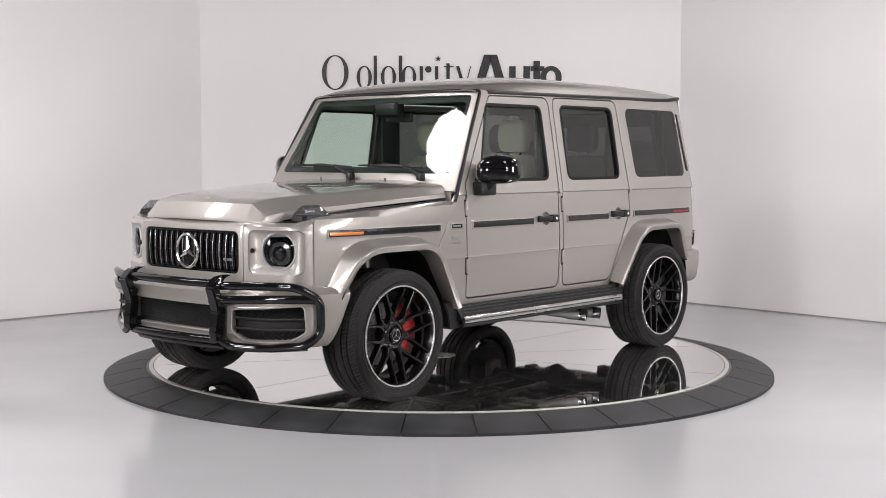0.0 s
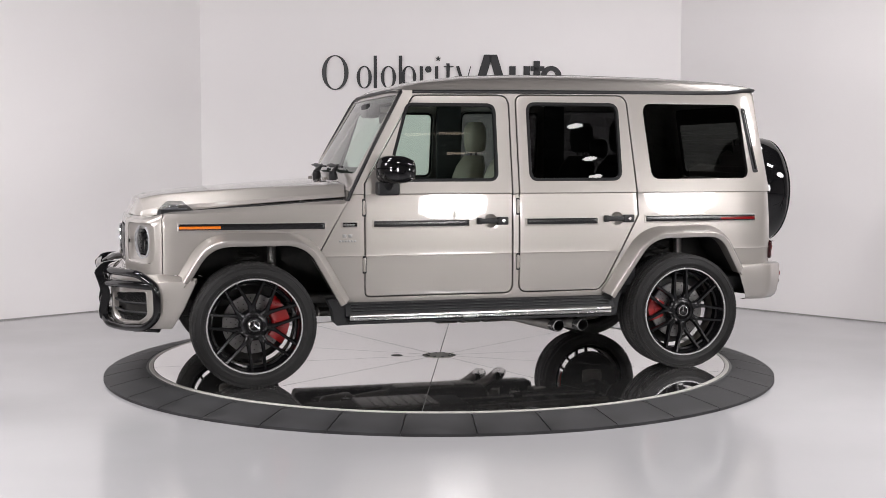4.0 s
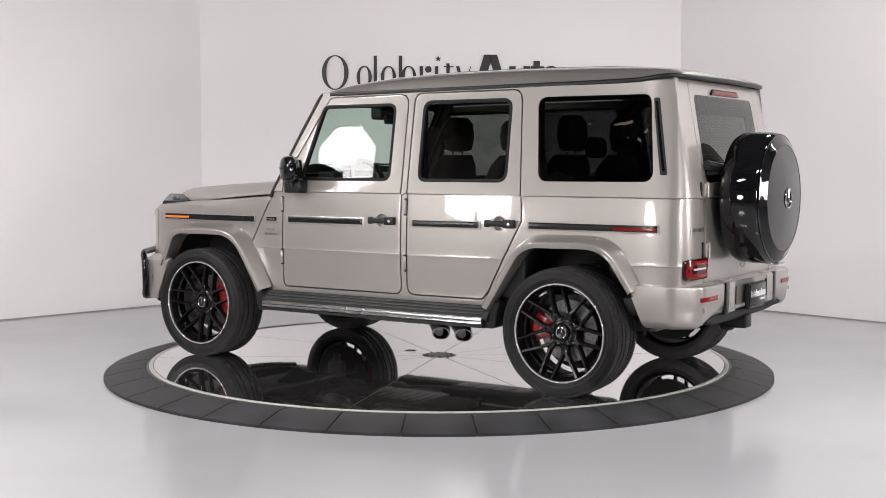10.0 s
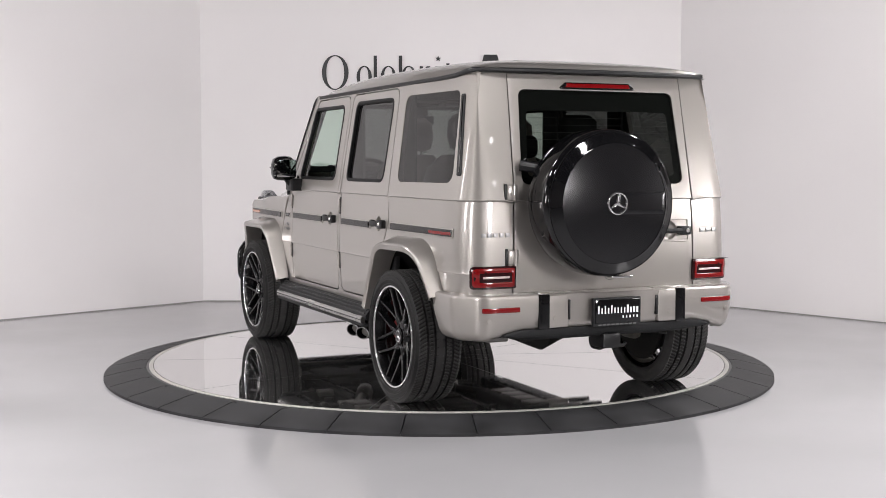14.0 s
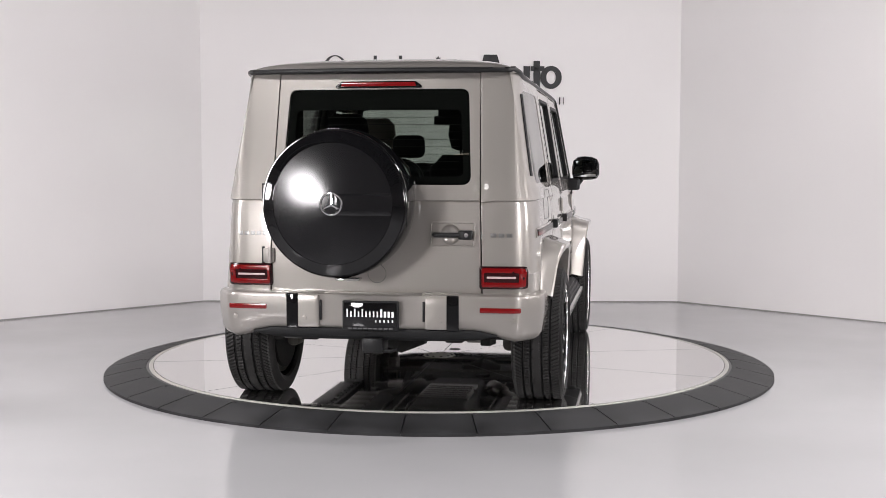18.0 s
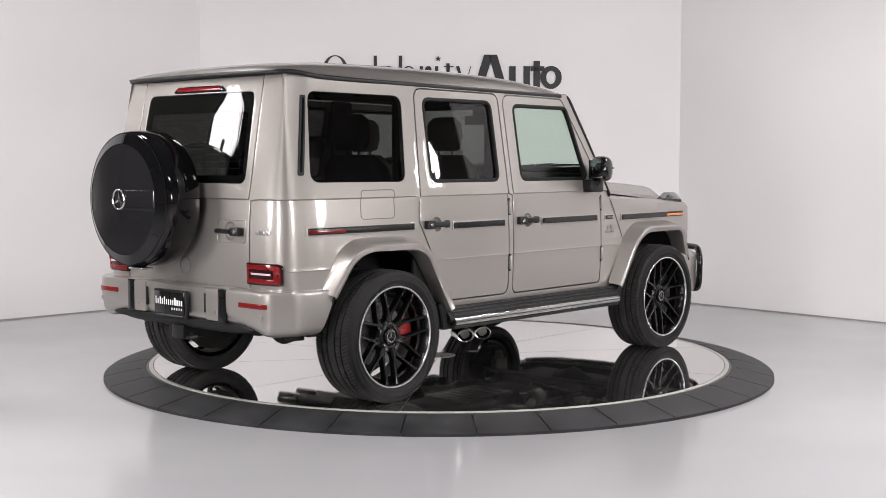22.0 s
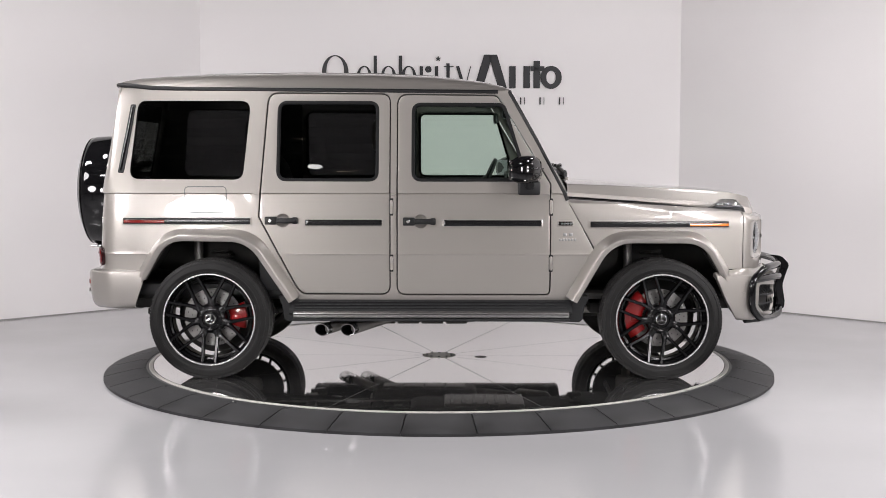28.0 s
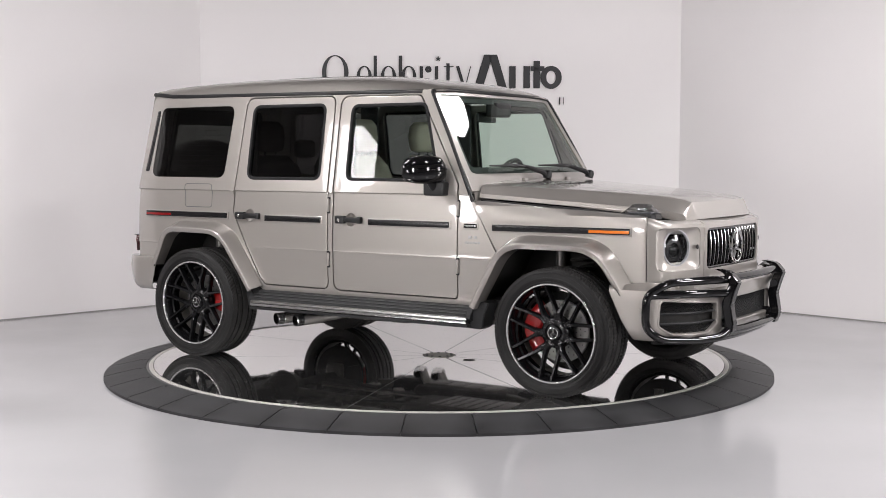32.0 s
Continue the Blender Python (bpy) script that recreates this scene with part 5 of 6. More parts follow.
            return (p.x + n.x * 0.0205, p.y + n.y * 0.0205 * s, p.z)
        part("red_lens", sheet(P, [hole], tf2, 0.008, 0.002, 0.04, (), sd), "red", t, "glossy red lens")

        def tf3(a, z):
            p = Vector(tf(a, z))
            n = plan(a)[1]
            return (p.x + n.x * 0.0225, p.y + n.y * 0.0225 * s, p.z)
        part("pale_bar", sheet(rpoly([(ua + 0.040, 0.777, 0.004), (ub - 0.066, 0.777, 0.004), (ub - 0.066, 0.789, 0.004), (ua + 0.040, 0.789, 0.004)], 3), [], tf3, 0.006, 0.002, 0.04, (), sd), "pale_red_lens", t, "pale pink bar")
    # black valance, hitch, plate
    pts = [(-0.700, 0.474), (-0.60, 0.456), (0.60, 0.456), (0.700, 0.474), (0.560, 0.500), (-0.560, 0.500)]
    part("rear_valance", extrude(ccw(rpoly([(*p, 0.02) for p in pts], 4)), lambda y, z: (back(y, z)[0] + 0.02 + 0.15 * (0.503 - z), y, z), -0.06, 0.002, -1, 0.01), "plastic", b, "dark plastic rear valance")
    part("hitch_receiver", block(-2.275, -2.12, -0.058, 0.058, 0.368, 0.452, 0.012), "satin", b)
    part("hitch_body", lathe([(0, -0.04), (0.05, -0.04), (0.06, 0.0), (0.05, 0.04), (0, 0.04)], 20), "dark", b).matrix_local = pose(-2.14, 0, 0.40, 0, 0, 0)
    part("tow_loop", tube([(-2.22, -0.12, 0.385), (-2.25, -0.09, 0.378), (-2.25, -0.05, 0.378), (-2.20, -0.04, 0.39)], 0.010, 8), "satin", b)
    plate = new("number_plate")
    plate.parent = car
    plate["label"] = "black dealer plate in a black frame, pale print"
    part("plate_frame", block(-2.325, -2.30, -0.153, 0.153, 0.500, 0.657, 0.005), "plastic", plate)
    part("plate", block(-2.331, -2.322, -0.143, 0.143, 0.520, 0.648, 0.002), "gloss", plate)
    word(plate, -2.3335, 0.114, 0.592, 0.046, 0.268, "white")
    for k in range(9):
        q = 0.112 - 0.028 * k
        part("mark", block(-2.327, -2.324, q - 0.010, q + 0.010, 0.506, 0.513, 0.0004, 1), "seam", plate)


def word(parent, x, y0, zc, h, length, material):
    """A pale line of unlettered marks, the second half bolder, and a short line below."""
    n = 13
    for k in range(n):
        bold = k > 8
        q = y0 + 0.02 - length * (k + 0.5) / n
        tall = h * (0.95 if k in (0, 2, 4, 9) else 0.68)
        w = length / n * (0.62 if bold else 0.40)
        part("mark", block(x, x + 0.002, q - w / 2, q + w / 2, zc - h * 0.45, zc - h * 0.45 + tall, 0.0004, 1), material, parent)
    for k in range(5):
        q = y0 + 0.02 - length * (0.62 + 0.085 * k)
        part("mark", block(x, x + 0.002, q - 0.004, q + 0.004, zc - h * 1.05, zc - h * 0.75, 0.0004, 1), material, parent)


def front_bumper():
    pl = rpoly([(1.795, 0.932), (2.06, 0.895, 0.10), (2.235, 0.70, 0.16), (2.300, 0.40, 0.1), (2.312, 0.0)], 6)
    P = dense([Vector(p) for p in pl], 0.05)
    P = P[:[i for i, p in enumerate(P) if abs(p.y) < 1e-6][0] + 1]
    P = P + [Vector((p.x, -p.y)) for p in P[-2::-1]]
    S = [0.0]
    for a, b in zip(P, P[1:]):
        S.append(S[-1] + (b - a).length)
    half = S[-1] / 2

    def face(s, z):
        s += half
        s = min(max(s, 1e-5), S[-1] - 1e-5)
        i = min(max(int(np.searchsorted(S, s)) - 1, 0), len(P) - 2)
        w = (s - S[i]) / (S[i + 1] - S[i])
        p = P[i].lerp(P[i + 1], w)
        ta, tb = (P[i + 1] - P[i]).normalized(), (P[min(i + 2, len(P) - 1)] - P[min(i + 1, len(P) - 2)]).normalized()
        t = ta.lerp(tb, w).normalized()
        n = Vector((-t.y, t.x))
        d = 0.0
        if z > 0.655:
            d = -0.10 * ((z - 0.655) / 0.06) ** 2
        if z < 0.43:
            d = -0.35 * (0.43 - z) - 2.0 * (0.43 - z) ** 2
        p = p + n * d
        return (p.x, p.y, z)
    end = half - 1e-3
    out = rpoly([(-end, 0.690), (-end + 0.012, 0.640), (-end + 0.075, 0.500), (-end + 0.150, 0.372, 0.02), (-0.55, 0.362, 0.03), (0.55, 0.362, 0.03), (end - 0.150, 0.372, 0.02), (end - 0.075, 0.500), (end - 0.012, 0.640), (end, 0.690), (end - 0.2, 0.713), (-end + 0.2, 0.713)], 4)
    centre = rpoly([(-0.415, 0.450, 0.03), (0.415, 0.450, 0.03), (0.415, 0.585, 0.03), (-0.415, 0.585, 0.03)], 5)
    sides = []
    for s in (1, -1):
        q = rpoly([(0.470 * s, 0.575, 0.03), (0.915 * s, 0.604, 0.03), (0.925 * s, 0.462, 0.03), (0.835 * s, 0.408, 0.03), (0.545 * s, 0.400, 0.03), (0.470 * s, 0.455, 0.03)], 5)
        sides.append(ccw(q))
    b = part("front_bumper", sheet(ccw(out), [centre] + sides, face, 0.035, 0.010, 0.045, (), -1), "paint", car, "painted front bumper", weighted=True)
    back = [[tuple(Vector(face(s, z)) - Vector((0.06, 0, 0)) * (1 if abs(s) < 0.6 else 0.7) - Vector((0, math.copysign(0.03, -s) if abs(s) > 0.6 else 0, 0))) for s in np.linspace(-0.95, 0.95, 34)] for z in (0.39, 0.48, 0.60)]
    part("intake_back", loft(back), "dark", b)

    def lattice(s0, s1, z0, z1, test, cell):
        bm = bmesh.new()
        for d in (1, -1):
            k = 0
            a = s0 - (z1 - z0) * 1.6
            while a < s1 + (z1 - z0) * 1.6:
                run = []
                for j in range(33):
                    z = z0 + (z1 - z0) * j / 32
                    q = a + d * (z - z0) * 1.55
                    if s0 < q < s1 and test(q, z):
                        run.append((q, z))
                    if (j == 32 or not (s0 < q < s1 and test(q, z))):
                        if len(run) > 2:
                            pts = []
                            for q_, z_ in (run[0], run[len(run) // 2], run[-1]):
                                p = Vector(face(q_, z_))
                                pts.append(p - Vector((p.x * 0.012, p.y * 0.012, 0)))
                            t = tube(pts, 0.0033, 4)
                            me = bpy.data.meshes.new("tmp")
                            t.to_mesh(me)
                            bm.from_mesh(me)
                            bpy.data.meshes.remove(me)
                            t.free()
                        run = []
                a += cell
        return bm
    part("centre_mesh", lattice(-0.415, 0.415, 0.452, 0.583, lambda q, z: True, 0.030), "mesh", b, "black lattice insert", smooth=False)
    for s, poly in zip((1, -1), sides):
        lo, hi = min(p.x for p in poly), max(p.x for p in poly)
        for za, zb in ((0.40, 0.468), (0.535, 0.592)):
            part("side_mesh", lattice(lo, hi, za, zb, lambda q, z: inside((q, z), poly), 0.034), "mesh", b, "black lattice insert", smooth=False)
        for z, w in ((0.530, 0.008), (0.472, 0.008)):
            run = [q for q in np.linspace(lo + 0.01, hi - 0.01, 14) if inside((q, z), poly)]
            part("intake_bar", tube([Vector(face(q, z)) * 1.0 - Vector((0.014, 0, 0)) for q in run], w, 6), "plastic", b)
        rim = sheet(inset(poly, -0.012), [inset(poly, 0.002)], lambda q, z: tuple(Vector(face(q, z)) * 1.001), 0.02, 0.004, 0.05, (), -1, False)
        part("intake_frame", rim, "paint", b)
        part("parking_sensor", lathe([(0, 0), (0.0135, 0), (0.013, 0.003), (0.0, 0.003)], 18), "paint", b).matrix_local = pose(1.985, 0.912 * s, 0.545, 0, 0, (-6 if s > 0 else 186))
    part("skid_lip", tube([(2.02, 0.80, 0.362), (2.17, 0.66, 0.356), (2.24, 0.40, 0.352), (2.25, 0, 0.352), (2.24, -0.40, 0.352), (2.17, -0.66, 0.356), (2.02, -0.80, 0.362)], 0.018, 8), "plastic", b)
    # brush guard
    g = new("brush_guard")
    g.matrix_local = pose(-0.048, 0, 0)
    g.parent = car
    g["label"] = "gloss black tubular brush guard before the bumper"
    r = 0.024
    for s in (1, -1):
        loop = arc_path([(2.385, 0.36 * s, 0.705), (2.325, 0.60 * s, 0.715), (2.185, 0.845 * s, 0.712, 0.05), (2.085, 0.925 * s, 0.640, 0.05), (2.080, 0.925 * s, 0.455, 0.05), (2.15, 0.87 * s, 0.385, 0.05), (2.285, 0.62 * s, 0.365, 0.06), (2.365, 0.50 * s, 0.375, 0.04), (2.395, 0.40 * s, 0.425)], 6)
        part("side_loop", tube(loop, r, 12), "gloss", g)
        mid = arc_path([(2.395, 0.36 * s, 0.625), (2.325, 0.62 * s, 0.640), (2.19, 0.83 * s, 0.645), (2.10, 0.91 * s, 0.640)], 4)
        part("middle_bar", tube(mid, r, 12), "gloss", g)
        rows = []
        for z, x, wd in ((0.370, 2.350, 0.030), (0.395, 2.415, 0.036), (0.44, 2.425, 0.036), (0.56, 2.405, 0.036), (0.63, 2.425, 0.038), (0.70, 2.450, 0.036), (0.755, 2.400, 0.034), (0.765, 2.350, 0.030)):
            c = 0.408 * s
            rows.append([(x, c - wd, z), (x, c + wd, z), (x - 0.055, c + wd, z), (x - 0.055, c - wd, z)])
        bm = loft(rows, True, True)
        bmesh.ops.bevel(bm, geom=bm.edges[:], offset=0.008, segments=2, affect="EDGES")
        part("upright", bm, "gloss", g, sharp=24)
        part("bracket", block(2.20, 2.38, 0.385 * s - 0.02, 0.385 * s + 0.02, 0.42, 0.47, 0.006), "gloss", g)
    for z, x in ((0.718, 2.405), (0.400, 2.395), (0.360, 2.34)):
        part("cross_bar", tube(arc_path([(x - 0.02, 0.40, z), (x + 0.005, 0.2, z), (x + 0.01, 0, z), (x + 0.005, -0.2, z), (x - 0.02, -0.40, z)]), r, 12), "gloss", g)


def running_boards():
    for s in (1, -1):
        b = new("running_board")
        b.parent = car
        b["label"] = "running board with black treads and a bright steel edge"
        sg = lambda y: y * s
        prof = [(0.80, 0.470), (0.885, 0.505), (0.905, 0.500), (0.945, 0.452), (0.950, 0.440), (0.950, 0.425), (0.90, 0.40), (0.80, 0.39)]
        rows = [[(x, sg(y), z) for y, z in prof] for x in (0.875, 0.86, -0.93, -0.945)]
        part("tread_board", loft(rows, True, True), "plastic", b, sharp=25)
        for k in range(3):
            z, y = 0.492 - 0.018 * k, 0.915 + 0.0145 * k
            part("tread_rib", tube([(0.84, sg(y), z), (-0.91, sg(y), z)], 0.0045, 6), "satin", b)
        prof = [(0.948, 0.436), (0.958, 0.438), (0.968, 0.430), (0.972, 0.414), (0.968, 0.398), (0.955, 0.390), (0.940, 0.390)]
        rows = [[(x, sg(y), z) for y, z in prof] for x in (0.855, -0.915)]
        part("steel_edge", loft(rows, True, True), "edge_steel", b, "polished steel edge", sharp=30)
        part("edge_groove", tube([(0.85, sg(0.9715), 0.417), (-0.91, sg(0.9715), 0.417)], 0.0028, 5), "satin", b)
        part("lower_lip", block(-0.92, 0.86, min(sg(0.84), sg(0.962)), max(sg(0.84), sg(0.962)), 0.372, 0.391, 0.006), "plastic", b)
        for P in ([(0.83, 0.366), (0.925, 0.362), (0.945, 0.380), (0.958, 0.46), (0.992, 0.53), (0.905, 0.535), (0.872, 0.50)], [(-0.865, 0.372), (-0.960, 0.368), (-0.980, 0.384), (-0.992, 0.46), (-1.016, 0.53), (-0.930, 0.535), (-0.885, 0.50)]):
            rows = [[(x if i else x * 0.995, sg(y), z) for x, z in P] for i, y in enumerate((0.78, 0.905, 0.918))]
            flap = loft(rows, True, True)
            bmesh.ops.bevel(flap, geom=[e for e in flap.edges if e.is_boundary is False and e.calc_face_angle(0) > 1.2], offset=0.006, segments=2, affect="EDGES")
            part("mud_flap", flap, "plastic", b, "black plastic mud flap")


def mirrors():
    for s in (1, -1):
        m = new("door_mirror")
        m.parent = car
        m["label"] = "gloss black door mirror"
        rows = []
        for y, sx, sz, cx, cz in ((0.905, 0.30, 0.30, 0.58, 1.330), (0.915, 0.75, 0.72, 0.582, 1.338), (0.95, 0.98, 0.96, 0.585, 1.345), (1.00, 1.0, 1.0, 0.585, 1.347), (1.06, 0.96, 0.95, 0.578, 1.346), (1.10, 0.80, 0.80, 0.565, 1.343), (1.118, 0.45, 0.45, 0.555, 1.340)):
            ring = []
            for k in range(24):
                a = 2 * math.pi * k / 24
                c, q = math.cos(a), math.sin(a)
                e = 0.72
                px, pz = math.copysign(abs(c) ** e, c), math.copysign(abs(q) ** e, q)
                yy = 0.975 + 0.97 * (y - 0.985)
                ring.append((cx + 0.078 * sx * px - 0.45 * (yy - 0.98), yy * s, cz + 0.090 * sz * pz))
            rows.append(ring)
        part("mirror_shell", loft(rows, True, True), "gloss", m, sharp=60)
        part("mirror_base", block(0.525, 0.668, min(0.862 * s, 0.955 * s), max(0.862 * s, 0.955 * s), 1.184, 1.272, 0.014, 3), "satin", m)
        part("mirror_stalk", tube([(0.60, 0.87 * s, 1.215), (0.60, 0.93 * s, 1.235), (0.59, 0.98 * s, 1.300)], [0.03, 0.034, 0.03], 10), "satin", m)
        part("door_plate", loft([[(0.520, 0.868 * s, 1.205), (0.64, 0.868 * s, 1.205), (0.64, 0.866 * s, 1.30)], [(0.53, 0.885 * s, 1.21), (0.63, 0.885 * s, 1.21), (0.63, 0.878 * s, 1.285)]], True, True), "satin", m)
        pane = block(0.508, 0.515, min(0.912 * s, 1.080 * s), max(0.912 * s, 1.080 * s), 1.283, 1.408, 0.02, 3)
        for v in pane.verts:
            v.co.x -= 0.45 * (abs(v.co.y) - 0.98)
        part("mirror_glass", pane, "mirror", m, "mirror glass")
        part("repeater", tube([(0.684, 0.92 * s, 1.352), (0.660, 0.98 * s, 1.354), (0.622, 1.055 * s, 1.354), (0.580, 1.094 * s, 1.352)], 0.006, 6), "smoke", m)


def seat(x, y, front=True, mat_="leather"):
    root = new("seat")
    root.parent = car
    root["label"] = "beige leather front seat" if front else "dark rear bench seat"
    w = 0.25 if front else 0.30
    part("cushion", block(x - 0.25, x + 0.26, y - w, y + w, 0.78, 0.96, 0.06, 4), mat_, root)
    rows = []
    for z, d, ww, th in ((0.90, 0.0, 0.24, 0.10), (1.0, -0.02, 0.255, 0.10), (1.2, -0.07, 0.25, 0.09), (1.36, -0.11, 0.22, 0.075), (1.44, -0.135, 0.15, 0.05)):
        ww = ww if front else ww * 1.15
        ring = []
        for j in range(20):
            a = 2 * math.pi * j / 20
            c, q = math.cos(a), math.sin(a)
            ring.append((x - 0.24 + d + th * math.copysign(abs(c) ** 0.6, c), y + ww * math.copysign(abs(q) ** 0.6, q), z))
        rows.append(ring)
    part("backrest", loft(rows, True, True), mat_, root, sharp=70)
    rows = []
    for z, sc in ((1.465, 0.55), (1.48, 0.85), (1.56, 1.0), (1.65, 0.92), (1.690, 0.6)):
        ring = []
        for j in range(20):
            a = 2 * math.pi * j / 20
            c, q = math.cos(a), math.sin(a)
            ring.append((x - 0.385 + 0.068 * sc * math.copysign(abs(c) ** 0.6, c), y + 0.135 * sc * math.copysign(abs(q) ** 0.6, q), z))
        rows.append(ring)
    part("headrest", loft(rows, True, True), mat_, root, sharp=70)
    for d in (-0.06, 0.06):
        part("headrest_post", tube([(x - 0.37, y + d, 1.40), (x - 0.38, y + d, 1.49)], 0.007, 6), "satin", root)


def interior():
    for y in (0.385, -0.385):
        seat(0.0 if y > 0 else 0.01, y)
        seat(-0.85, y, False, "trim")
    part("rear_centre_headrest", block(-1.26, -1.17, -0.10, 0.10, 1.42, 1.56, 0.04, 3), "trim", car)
    part("cabin_floor", block(-2.10, 0.86, -0.80, 0.80, 0.50, 0.60, 0.01), "trim", car)
    part("load_cover", block(-2.08, -1.30, -0.74, 0.74, 0.95, 0.98, 0.01), "trim", car)
    part("firewall", block(0.73, 0.79, -0.78, 0.78, 0.55, 1.215, 0.01), "trim", car)
    rows = []
    for y in (-0.76, -0.3, 0.3, 0.76):
        rows.append([(0.785, y, 1.250), (0.64, y, 1.282), (0.56, y, 1.270), (0.50, y, 1.21), (0.52, y, 1.10), (0.60, y, 0.95), (0.76, y, 0.90)])
    part("dashboard", loft(rows), "trim", car, "black dashboard", sharp=40)
    part("instrument_hood", block(0.50, 0.64, 0.10, 0.62, 1.255, 1.325, 0.02, 3), "trim", car)
    part("centre_screen", block(0.505, 0.515, -0.22, 0.55, 1.225, 1.315, 0.006), "gloss", car)
    part("centre_console", block(-0.20, 0.60, -0.13, 0.13, 0.60, 0.92, 0.03), "trim", car)
    part("headliner", block(-2.02, 0.36, -0.70, 0.70, 1.852, 1.868, 0.004), "liner", car)
    for s in (1, -1):
        part("door_lining", block(-1.15, 0.72, min(0.80 * s, 0.835 * s), max(0.80 * s, 0.835 * s), 0.56, 1.262, 0.01), "trim", car)
        part("pillar_lining", block(-0.365, -0.170, min(0.720 * s, 0.745 * s), max(0.720 * s, 0.745 * s), 1.24, 1.83, 0.01, m=None), "liner", car)
        part("rear_pillar_lining", block(-1.22, -1.05, min(0.715 * s, 0.740 * s), max(0.715 * s, 0.740 * s), 1.24, 1.83, 0.01), "liner", car)
        part("sun_visor", block(0.28, 0.42, 0.16 * s if s > 0 else -0.60, 0.60 if s > 0 else -0.16, 1.80, 1.83, 0.01), "liner", car)
    w = new("steering_wheel")
    w.parent = car
    w.matrix_local = pose(0.35, 0.385, 1.235, 0, 0, 90) @ pose(0, 0, 0, 24, 0, 0)
    w["label"] = "black three-spoke steering wheel"
    part("rim", tube([(0.185 * math.cos(2 * math.pi * k / 40), 0, 0.185 * math.sin(2 * math.pi * k / 40)) for k in range(40)], 0.017, 8, True), "satin", w)
    part("boss", lathe([(0, -0.03), (0.06, -0.03), (0.07, 0.0), (0.05, 0.03), (0, 0.034)], 24), "satin", w)
    for a in (0, math.pi, -math.pi / 2):
        part("spoke", tube([(0.05 * math.cos(a), 0, 0.05 * math.sin(a)), (0.175 * math.cos(a), 0, 0.175 * math.sin(a))], 0.016, 6), "silver", w)
    part("rear_view_mirror", block(0.40, 0.425, -0.12, 0.12, 1.665, 1.735, 0.012, 3), "satin", car)
    part("camera_housing", block(0.46, 0.56, -0.10, 0.10, 1.70, 1.80, 0.02, 3), "satin", car)


